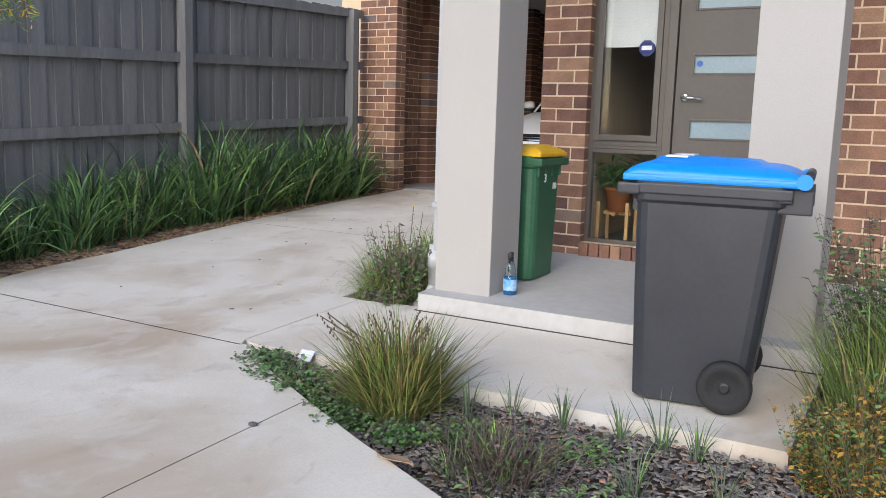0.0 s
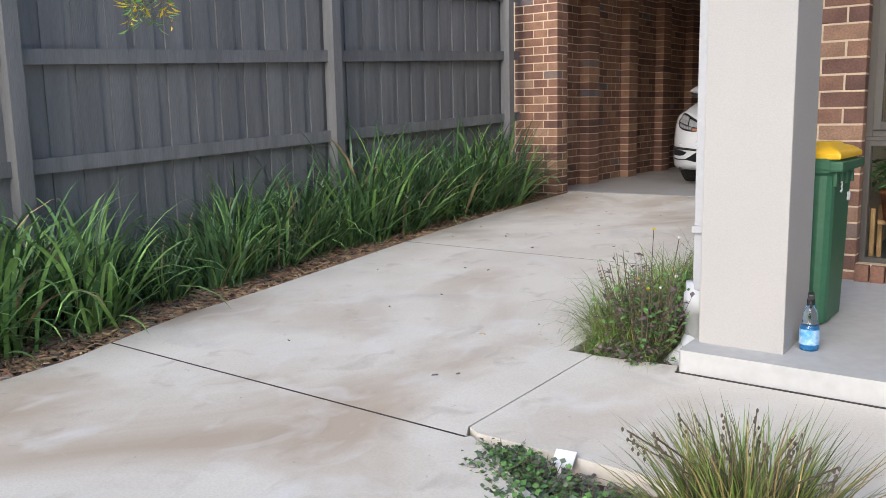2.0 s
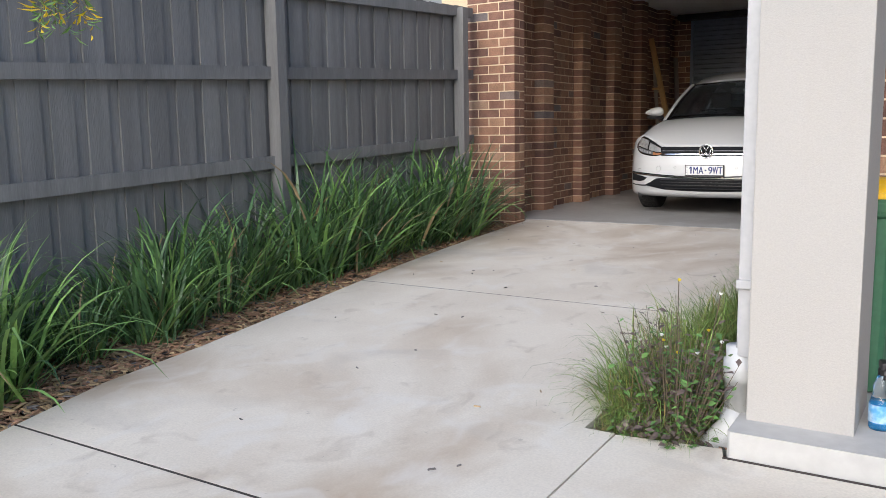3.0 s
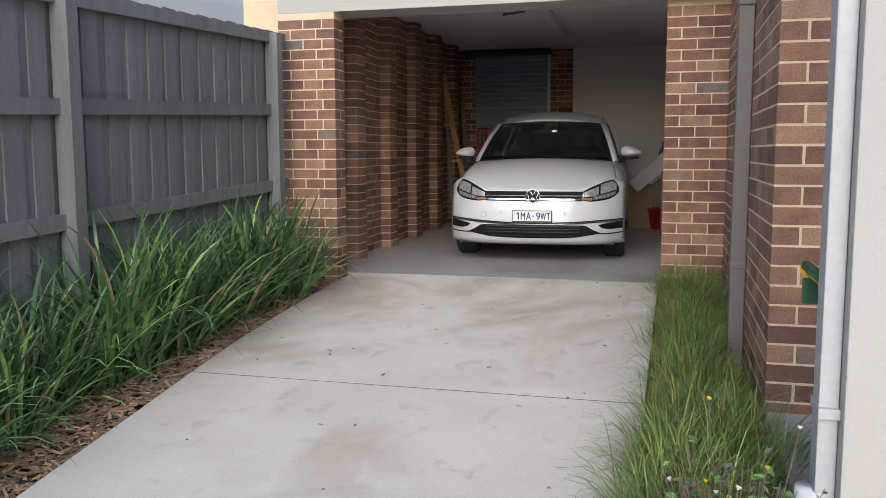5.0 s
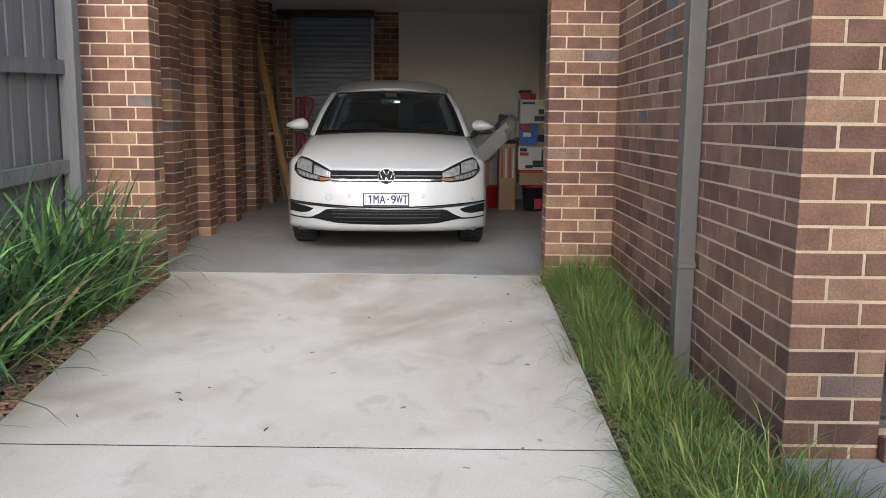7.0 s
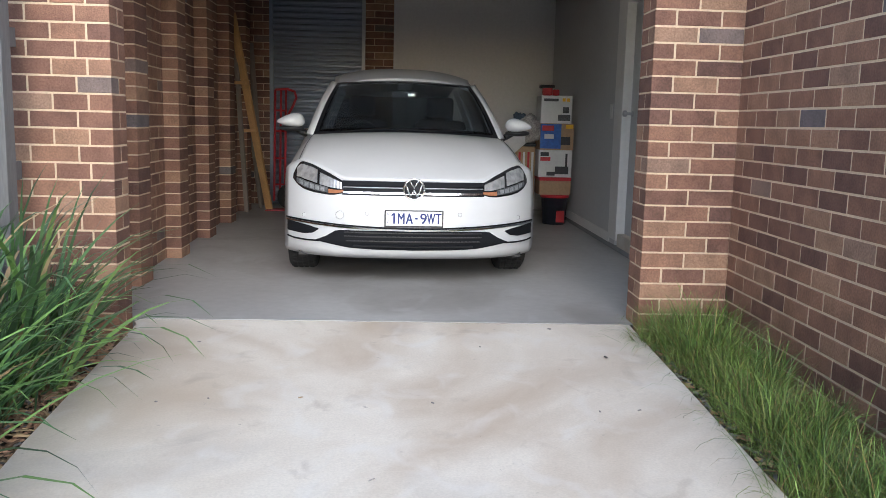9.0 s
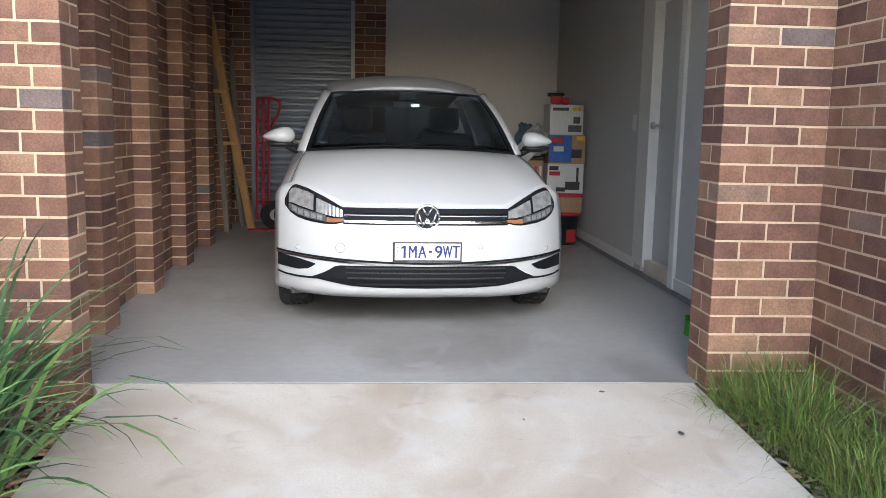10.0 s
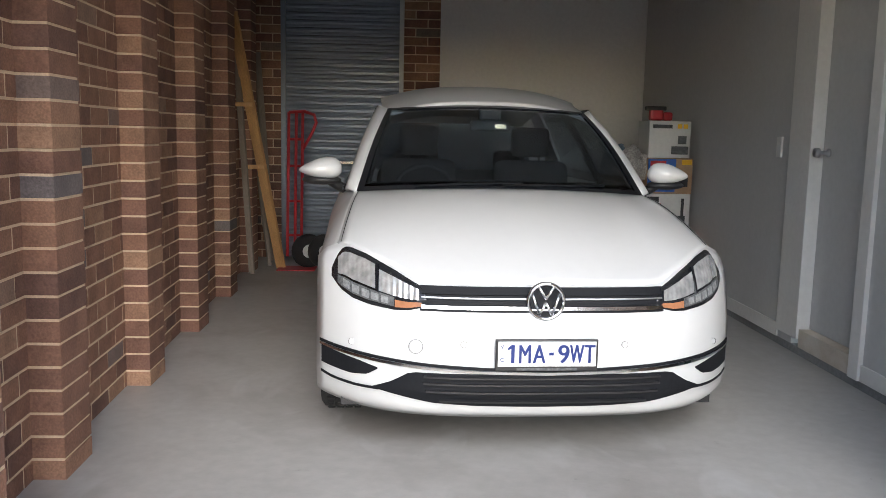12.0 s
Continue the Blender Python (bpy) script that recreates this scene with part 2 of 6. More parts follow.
# unseen pale ground behind the camera, added to bounce light into the garage
struct("road", prism(bmesh.new(), [(-40, -24), (40, -24), (40, -9.02), (-40, -9.02)], lambda x, y: gz(y) - 0.2, lambda x, y: gz(y) - 0.02), CONCRETE, "added pale concrete ground, out of view, that bounces light towards the garage", "road")
struct("garage_floor", cbox(-6.8, -2.4, 9.356, 16.2, -0.1, FLOOR_Z), GARAGE_FLOOR, "smooth grey concrete garage floor", "floor")
struct("porch_floor", prism(bmesh.new(), [(-2.69, 4.44), (-2.68, 4.43), (2.6, 4.43), (2.6, 6.05), (-2.69, 6.05)], -0.1, lambda x, y: pz(y)), PORCH, "pale painted concrete porch slab", "porch")

# ---- posts of the porch ----
for x in (-2.66, -1.03):
    t = struct("porch_post", cbox(x, x + 0.345, 4.57, 4.92, PORCH_Z - 0.005, 2.85, 0.006), RENDER_PAINT, "square cream rendered porch post on the slab", "post")
struct("porch_beam", cbox(-2.66, 2.6, 4.565, 4.925, 2.85, 3.2), RENDER_PAINT, "cream rendered beam over the porch posts", "beam")
struct("porch_ceiling", cbox(-2.68, 2.6, 4.95, 6.02, 2.84, 2.9), PLASTER, "white flat porch ceiling", "ceiling")


# ---- brickwork ----
COURSE, BL, BH, BD, JOINT = 0.086, 0.23, 0.076, 0.11, 0.01
brick_meshes = {}


def brick_mesh(length):
    key = round(length * 200)
    if key not in brick_meshes:
        L = key / 200
        bm = bmesh.new()
        c = 0.0025
        ring = lambda y, i: [bm.verts.new(p) for p in ((i, y, i), (L - i, y, i), (L - i, y, BH - i), (i, y, BH - i))]
        a, b, d = ring(0, c), ring(c, 0), ring(BD, 0)
        bm.faces.new(a)
        for u, v in ((a, b), (b, d)):
            for k in range(4):
                bm.faces.new((u[(k + 1) % 4], u[k], v[k], v[(k + 1) % 4]))
        bm.faces.new(d[::-1])
        bmesh.ops.recalc_face_normals(bm, faces=bm.faces)
        me = bpy.data.meshes.new("brick")
        bm.to_mesh(me)
        bm.free()
        me.materials.append(BRICK)
        brick_meshes[key] = me
    return brick_meshes[key]


brick_jobs = []
pier_jobs = []


def brick_face(parent, x, y, angle, L, z0, courses, own0=1, own1=1, near=lambda u, c: True, phase=0):
    """Stretcher bond on a face that starts at (x, y) and runs L metres along angle; its outside is to the right of that way.
    own: 1 the end's bricks run to the corner on even courses only, 2 on odd ones only, 0 on all."""
    brick_jobs.append((parent, x, y, angle, L, z0, courses, own0, own1, near, phase))


def lay_bricks():
    for parent, x, y, angle, L, z0, courses, own0, own1, near, phase in brick_jobs:
        verts, faces = [], []
        base = pose(x, y, z0, 0, 0, angle)
        for c in range(courses):
            par = c % 2
            u0 = 0.12 if own0 and par == (own0 == 1) else 0.0
            u1 = L - (0.12 if own1 and par == (own1 == 1) else 0.0)
            u = u0
            first = own0 == 0 and par == phase
            while u1 - u > 0.03:
                w = min(0.11 if first else BL, u1 - u)
                if u1 - u - w < 0.04:
                    w = u1 - u
                first = False
                m = base @ Matrix.Translation((u, random.uniform(-0.0022, 0.0), c * COURSE + 0.005))
                if near(u, c):
                    o = new("brick", brick_mesh(w))
                    o.matrix_basis = m
                    o.parent = parent
                else:
                    me = brick_mesh(w)
                    k = len(verts)
                    verts += [m @ v.co for v in me.vertices]
                    faces += [[k + i for i in p.vertices] for p in me.polygons]
                u += w + JOINT
        if verts:
            me = bpy.data.meshes.new("brickwork")
            me.from_pydata(verts, [], faces)
            me.materials.append(BRICK)
            o = tagged(new("brickwork", me), kind="stuff")
            o.parent = parent
    # engaged piers: one whole brick to each course
    me = bpy.data.meshes.new("brick")
    bm = cbox(0, 0.136, -0.002, 0.257, 0, BH, 0.0028)
    bm.to_mesh(me)
    bm.free()
    me.materials.append(BRICK)
    for parent, x, y in pier_jobs:
        for c in range(32):
            o = new("brick", me)
            o.matrix_basis = pose(x - 0.02 + random.uniform(0.0, 0.003), y + random.uniform(-0.0015, 0.0015), FLOOR_Z - 0.005 + c * COURSE)
            o.parent = parent


def mortar(name, label, *boxes):
    bm = bmesh.new()
    for b in boxes:
        box(bm, *b)
    return struct(name, bm, MORTAR, label, "wall")


R = 0.0015  # how far the joints lie back
# house wall beside the driveway, its return to the porch window
GZ0 = 0.14
wall_house = mortar("wall_house", "brown brick house wall with cream mortar joints", (-2.70 + R, -2.45, 6.02 + R, 9.3, 0, 3.2), (-2.45, -2.365 - R, 6.02 + R, 6.13, 0, 3.2))
brick_face(wall_house, -2.70, 9.26, -90, 3.24, GZ0, 35, 0, 1, near=lambda u, c: u > 0.6 and c < 29)
brick_face(wall_house, -2.70, 6.02, 0, 0.335, GZ0, 35, 2, 0)
# garage front piers
pier_right = mortar("wall_pier_right", "brown brick pier beside the garage opening", (-3.18 + R, -2.6, 9.26 + R, 9.5 - R, 0, 2.6))
brick_face(pier_right, -3.18, 9.26, 0, 0.48, GZ0, 28, 1, 0)
brick_face(pier_right, -3.18, 9.5, -90, 0.24, GZ0, 28, 0, 2)
pier_left = mortar("wall_pier_left", "brown brick pier between fence and garage opening", (-6.47 + R, -5.945 - R, 9.10 + R, 9.315 - R, 0, 2.6))
brick_face(pier_left, -6.47, 9.10, 0, 0.525, GZ0, 28, 0, 1)
brick_face(pier_left, -5.945, 9.10, 90, 0.215, GZ0, 28, 2, 0)
# garage side wall with engaged piers
SKEW = 1.95  # the side wall runs a little askew
side_x = lambda y: -6.258 - math.tan(radians(SKEW)) * (y - 9.3)
wall_side = struct("wall_garage_side", prism(bmesh.new(), [(-6.9, 9.3), (side_x(9.3) - R, 9.3), (side_x(16.1) - R, 16.1), (-6.9, 16.1)], 0, 3.06), MORTAR, "brown brick garage side wall with engaged piers", "wall")
brick_face(wall_side, side_x(9.32), 9.32, 90 + SKEW, 6.55, FLOOR_Z - 0.01, 32, 0, 0, near=lambda u, c: u < 3.4 and c < 22)
for k in range(5):
    y = 10.235 + 1.16 * k
    x = side_x(y)
    p = mortar("wall_engaged_pier", "brown brick engaged pier on the garage wall", (x - 0.06, x + 0.115 - R, y + R, y + 0.255 - R, FLOOR_Z - 0.02, 3.06))
    pier_jobs.append((p, x, y))
# back wall
wall_back = mortar("wall_back", "brown brick back wall beside the roller door", (-6.75, -6.21, 15.85 + R, 16.1, 0, 3.06), (-5.0, -4.6, 15.85 + R, 16.1, 0, 3.06), (-6.21, -5.0, 15.95, 16.1, 0, 3.06))
brick_face(wall_back, -5.0, 15.85, 0, 0.36, FLOOR_Z - 0.01, 32, 0, 0)
brick_face(wall_back, -6.53, 15.85, 0, 0.32, FLOOR_Z - 0.01, 32, 0, 0)
struct("wall_back_plaster", cbox(-4.64, -2.3, 15.83, 16.1, 0, 3.06), PLASTER, "white plasterboard wall at the back of the garage", "wall")
# porch front wall
WX = -2.365
wall_porch = mortar("wall_porch", "brown brick wall beside the front door", (-0.86 + R, 2.6, 6.02 + R, 6.25, 0, 3.2), (WX, -1.83, 6.03, 6.16, 0, 0.355 - R))
brick_face(wall_porch, -0.86, 6.02, 0, 3.3, PORCH_Z - 0.07, 34, 0, 0, near=lambda u, c: u < 1.9)
bm = bmesh.new()
sill = thing("window_sill", "brown brick sill on edge under the porch window", "sill", kind="structure")
for k in range(7):
    part("brick", cbox(-2.36 + 0.076 * k, -2.293 + 0.076 * k, 5.985, 6.1, 0.22, 0.352, 0.004), BRICK, sill)
struct("wall_over_window", cbox(WX, -0.86, 6.03, 6.2, 2.62, 3.2), PLASTER, "wall above the porch window and door", "wall")

# ---- garage: ceiling, bulkhead, plaster walls ----
struct("garage_ceiling", cbox(-6.8, -2.3, 9.3, 16.2, CEIL_Z, CEIL_Z + 0.1), PLASTER, "white flat garage ceiling", "ceiling")
struct("garage_bulkhead", cbox(-6.47, -2.6, 9.10, 9.5, OPEN_Z, 3.2, 0.005), RENDER_PAINT, "cream beam over the garage opening", "beam")
bm = bmesh.new()
box(bm, -2.58, -2.46, 9.5, 11.44, FLOOR_Z + 0.05, CEIL_Z)
box(bm, -2.58, -2.46, 12.22, 15.85, FLOOR_Z + 0.05, CEIL_Z)
box(bm, -2.58, -2.46, 11.44, 12.22, 2.52, CEIL_Z)
struct("wall_garage_plaster", bm, PLASTER_GREY, "pale grey painted garage wall", "wall")
struct("garage_kerb", cbox(-2.575, -2.35, 9.5, 15.85, 0, FLOOR_Z + 0.048), mat("grey_kerb", (0.3, 0.3, 0.298), 0.8), "raised concrete kerb under the garage wall", "kerb")
roof = mat("roof_metal", (0.2, 0.2, 0.2), 0.5)
struct("roof", cbox(-6.9, -2.4, 9.0, 16.4, 3.2, 3.35), roof, "dark flat roof over the garage", "roof")
struct("roof", cbox(-2.76, 3.0, 4.4, 16.4, 3.22, 3.37), roof, "dark flat roof over house and porch", "roof")

# ---- fence ----
fence = thing("fence", "dark grey painted timber paling fence with rails and posts", "fence", kind="structure")
FX = -6.42
y = -4.0
pal = random.Random(11)
while y < 8.86:
    w, gap = pal.uniform(0.138, 0.152), pal.uniform(0.055, 0.085)
    zb, zt = gz(y) - 0.02, gz(y) + 2.14
    part("board", cbox(FX - 0.016, FX - 0.002, y, y + w, zb, zt + pal.uniform(-0.004, 0.004), 0.0015), FENCE, fence)
    part("board", cbox(FX - 0.031, FX - 0.017, y + w - 0.03, y + w + gap + 0.03, zb, zt + pal.uniform(-0.006, 0.004), 0.0015), FENCE, fence)
    y += w + gap
PY = [-1.65, 0.98, 3.61, 6.22, 8.79]
for y in PY:
    part("post", cbox(FX, FX + 0.11, y - 0.048, y + 0.048, gz(y) - 0.05, gz(y) + 2.1, 0.004), FENCE, fence)
for h, hh in ((0.79, 0.09), (1.43, 0.09), (2.03, 0.09)):
    ends = [-4.0] + PY + [9.09]
    for a, b in zip(ends, ends[1:]):
        bm = bmesh.new()
        x0, x1, a0, b0 = FX - 0.001, FX + 0.045, a + 0.049, b - 0.049
        vs = [bm.verts.new((x, yy, gz(yy) + h + dz)) for yy in (a0, b0) for x in (x0, x1) for dz in (0, hh)]
        for f in ((0, 1, 3, 2), (4, 6, 7, 5), (0, 4, 5, 1), (2, 3, 7, 6), (1, 5, 7, 3), (0, 2, 6, 4)):
            bm.faces.new([vs[i] for i in f])
        bmesh.ops.recalc_face_normals(bm, faces=bm.faces)
        part("rail", bm, FENCE, fence)

# a plain low wall of the next house beyond the fence
struct("backdrop_house", cbox(-12, -8.2, 9.5, 20, 0, 3.6), PLASTER, "pale wall of the neighbouring house", "house")

# ---- more materials ----
GRILLE_BLACK = mat("matt_black_grille", (0.012, 0.013, 0.016), 0.6, scale=4, fine=60, var=0.1, spec=0.15)
CAR_WHITE = mat("white_car_paint", (0.62, 0.63, 0.64), 0.3, scale=1, fine=20, var=0.01, coat=0.6)
BLACK_PLASTIC = mat("black_plastic", (0.018, 0.018, 0.02), 0.45, scale=4, fine=60, var=0.1)
GLOSS_BLACK = mat("gloss_black", (0.01, 0.011, 0.014), 0.12, scale=4, fine=60, var=0.05)
RUBBER = mat("tyre_rubber", (0.022, 0.022, 0.023), 0.8, scale=6, fine=80, var=0.15, bump=0.2)
CHROME = mat("chrome", (0.75, 0.76, 0.78), 0.12, metal=1.0, scale=4, fine=60, var=0.03)
ALLOY = mat("satin_alloy", (0.5, 0.5, 0.51), 0.35, metal=0.9, scale=4, fine=60, var=0.05)
LAMP_DARK = mat("smoked_lamp_housing", (0.018, 0.019, 0.022), 0.15, scale=30, fine=60, var=0.3)
AMBER = mat("amber_lens", (0.36, 0.16, 0.08), 0.2, scale=9, fine=60, var=0.1)
LENS_GREY = mat("grey_lens", (0.12, 0.125, 0.13), 0.15, scale=30, fine=90, var=0.3)
REFLECTOR = mat("lamp_reflector", (0.80, 0.81, 0.82), 0.2, metal=0.65, col2=(0.5, 0.51, 0.52), scale=22, fine=60, var=0.08)
STRIP_LENS = mat("ribbed_grey_lens", (0.26, 0.27, 0.28), 0.25, scale=60, fine=120, var=0.3)
PLATE_WHITE = mat("plate_white", (0.8, 0.8, 0.8), 0.4, scale=4, fine=60, var=0.03)
PLATE_BLUE = mat("plate_blue", (0.008, 0.025, 0.16), 0.4, scale=4, fine=60, var=0.03)
SEAT_CLOTH = mat("dark_seat_cloth", (0.018, 0.019, 0.023), 0.9, scale=6, fine=90, var=0.15)
BIN_GREY = mat("dark_grey_bin_plastic", (0.027, 0.030, 0.039), 0.45, col2=(0.037, 0.040, 0.050), scale=4, fine=50, var=0.08, bump=0.05, bscale=300)
BIN_GREEN = mat("green_bin_plastic", (0.03, 0.115, 0.06), 0.5, col2=(0.04, 0.14, 0.075), scale=4, fine=50, var=0.08, bump=0.05, bscale=300)
LID_BLUE = mat("bright_blue_lid", (0.005, 0.27, 0.9), 0.4, scale=4, fine=50, var=0.06)
LID_YELLOW = mat("yellow_lid", (0.85, 0.5, 0.01), 0.4, scale=4, fine=50, var=0.06)
STRAP = mat("strappy_leaf", (0.095, 0.185, 0.07), 0.38, col2=(0.055, 0.115, 0.048), scale=5, fine=30, var=0.15, rnd=0.5)
STRAP_PALE = mat("bright_strappy_leaf", (0.25, 0.42, 0.12), 0.42, col2=(0.16, 0.30, 0.085), scale=5, fine=30, var=0.15, rnd=0.45)
STRAP_DRY = mat("dry_leaf", (0.4, 0.29, 0.165), 0.8, scale=5, fine=30, var=0.2, rnd=0.4)
MONDO = mat("fine_green_grass", (0.215, 0.315, 0.07), 0.5, col2=(0.11, 0.19, 0.045), scale=4, fine=30, var=0.2, rnd=0.5)
TUSSOCK = mat("olive_tussock_blade", (0.22, 0.24, 0.065), 0.65, col2=(0.12, 0.155, 0.045), scale=6, fine=30, var=0.2, rnd=0.55)
STRAW = mat("straw_blade", (0.36, 0.27, 0.11), 0.7, scale=6, fine=30, var=0.2, rnd=0.4)
LEAF = mat("small_green_leaf", (0.12, 0.25, 0.065), 0.6, scale=8, fine=30, var=0.2, rnd=0.5)
LEAF_PURPLE = mat("purplish_leaf", (0.14, 0.105, 0.095), 0.7, scale=8, fine=30, var=0.2, rnd=0.4)
LEAF_ORANGE = mat("orange_yellow_leaf", (0.44, 0.26, 0.045), 0.6, scale=8, fine=30, var=0.2, rnd=0.4)
LEAF_GREY = mat("grey_green_leaf", (0.12, 0.16, 0.10), 0.7, scale=8, fine=30, var=0.2, rnd=0.4)
STEM = mat("brown_stem", (0.12, 0.09, 0.06), 0.8, scale=8, fine=30, var=0.2)
PETAL_Y = mat("yellow_petal", (0.8, 0.6, 0.03), 0.6)
PETAL_W = mat("white_petal", (0.8, 0.8, 0.75), 0.6)
CHIP = mat("dark_mulch_chip", (0.185, 0.168, 0.162), 0.9, scale=9, fine=60, var=0.2, rnd=0.6)
BARK = mat("red_brown_bark", (0.34, 0.20, 0.125), 0.9, scale=9, fine=60, var=0.2, rnd=0.55)
TERRACOTTA = mat("terracotta", (0.38, 0.13, 0.05), 0.8, scale=6, fine=60, var=0.1)
PINE = mat("pine_wood", (0.62, 0.36, 0.15), 0.6, scale=3, fine=30, var=0.15, stretch=(6, 6, 0.6))
GREYWOOD = mat("weathered_wood", (0.28, 0.24, 0.2), 0.8, scale=3, fine=30, var=0.15, stretch=(6, 6, 0.6))
RED = mat("red_paint", (0.5, 0.02, 0.03), 0.4, scale=5, fine=40, var=0.1)
ROLLER = mat("blue_grey_steel", (0.24, 0.28, 0.34), 0.38, metal=0.3, scale=2, fine=40, var=0.05)
CARD_W = mat("white_carton", (0.68, 0.68, 0.67), 0.6, scale=5, fine=40, var=0.04)
CARD_B = mat("brown_carton", (0.4, 0.27, 0.16), 0.8, scale=5, fine=40, var=0.1)
PRINT_BLUE = mat("blue_print", (0.03, 0.13, 0.5), 0.5, scale=12, fine=40, var=0.2)
PRINT_DARK = mat("dark_print", (0.03, 0.03, 0.035), 0.5, scale=12, fine=40, var=0.2)
CLOTH_GREY = mat("grey_shaggy_cloth", (0.55, 0.52, 0.49), 0.95, scale=30, fine=90, var=0.3, bump=1.0, bscale=80)
BUCKET = mat("dark_blue_bucket", (0.03, 0.035, 0.05), 0.4, scale=6, fine=40, var=0.1)
LEAF_DRY = mat("tan_dry_leaf", (0.45, 0.3, 0.18), 0.8, scale=20, fine=60, var=0.2)


def glass(name, tint, rough=0.0):
    m = bpy.data.materials.new(name)
    m.use_nodes = True
    b = m.node_tree.nodes["Principled BSDF"]
    b.inputs["Base Color"].default_value = (*tint, 1)
    b.inputs["Transmission Weight"].default_value = 1.0
    b.inputs["Roughness"].default_value = rough
    b.inputs["IOR"].default_value = 1.45
    return m


GLASS = glass("window_glass", (0.8, 0.84, 0.84))
CAR_GLASS = glass("car_glass", (0.42, 0.49, 0.54))
FROST = mat("frosted_door_glass", (0.25, 0.36, 0.43), 0.22, scale=3, fine=60, var=0.06)
BOTTLE = glass("clear_bottle", (0.8, 0.9, 0.95), 0.05)
BLUE_LIQUID = mat("blue_liquid", (0.05, 0.35, 0.75), 0.2, scale=9, fine=40, var=0.1)


def text_mesh(body, size, depth=0.002):
    c = bpy.data.curves.new("text", "FONT")
    c.body, c.size, c.extrude, c.offset, c.align_x, c.align_y = body, size, depth, 0.0, "CENTER", "CENTER"
    o = bpy.data.objects.new("text", c)
    scene.collection.objects.link(o)
    bpy.context.view_layer.update()
    me = bpy.data.meshes.new_from_object(o.evaluated_get(bpy.context.evaluated_depsgraph_get()))
    bpy.data.objects.remove(o)
    return me


def writing(body, size, material, parent, m, sx=1.0, name="lettering", wide=0.0, high=0.0):
    me = text_mesh(body, size)
    if wide:
        xs, ys = [v.co.x for v in me.vertices], [v.co.y for v in me.vertices]
        for v in me.vertices:
            v.co.x = ((v.co.x - min(xs)) / (max(xs) - min(xs)) - 0.5) * wide
            v.co.y = ((v.co.y - min(ys)) / (max(ys) - min(ys)) - 0.5) * high
    me.materials.clear()
    me.materials.append(material)
    o = new(name, me)
    o.parent = parent
    o.matrix_basis = m @ Matrix.Diagonal((sx, 1, 1, 1))
    return o


def surf(fn, us, vs, bm=None):
    """A grid surface through fn(u, v)."""
    bm = bm or bmesh.new()
    g = [[bm.verts.new(fn(u, v)) for v in vs] for u in us]
    for a, b in zip(g, g[1:]):
        for k in range(len(vs) - 1):
            bm.faces.new((a[k], a[k + 1], b[k + 1], b[k]))
    return bm


def span(a, b, n):
    return [a + (b - a) * k / n for k in range(n + 1)]


def lerp_table(tab, x):
    if x <= tab[0][0]:
        return tab[0][1]
    for (a, p), (b, q) in zip(tab, tab[1:]):
        if x <= b:
            k = (x - a) / (b - a)
            return p + (q - p) * k
    return tab[-1][1]


def thick(bm, d):
    """Gives a sheet its thickness."""
    bmesh.ops.recalc_face_normals(bm, faces=bm.faces)
    bmesh.ops.solidify(bm, geom=bm.faces[:], thickness=d)
    return bm


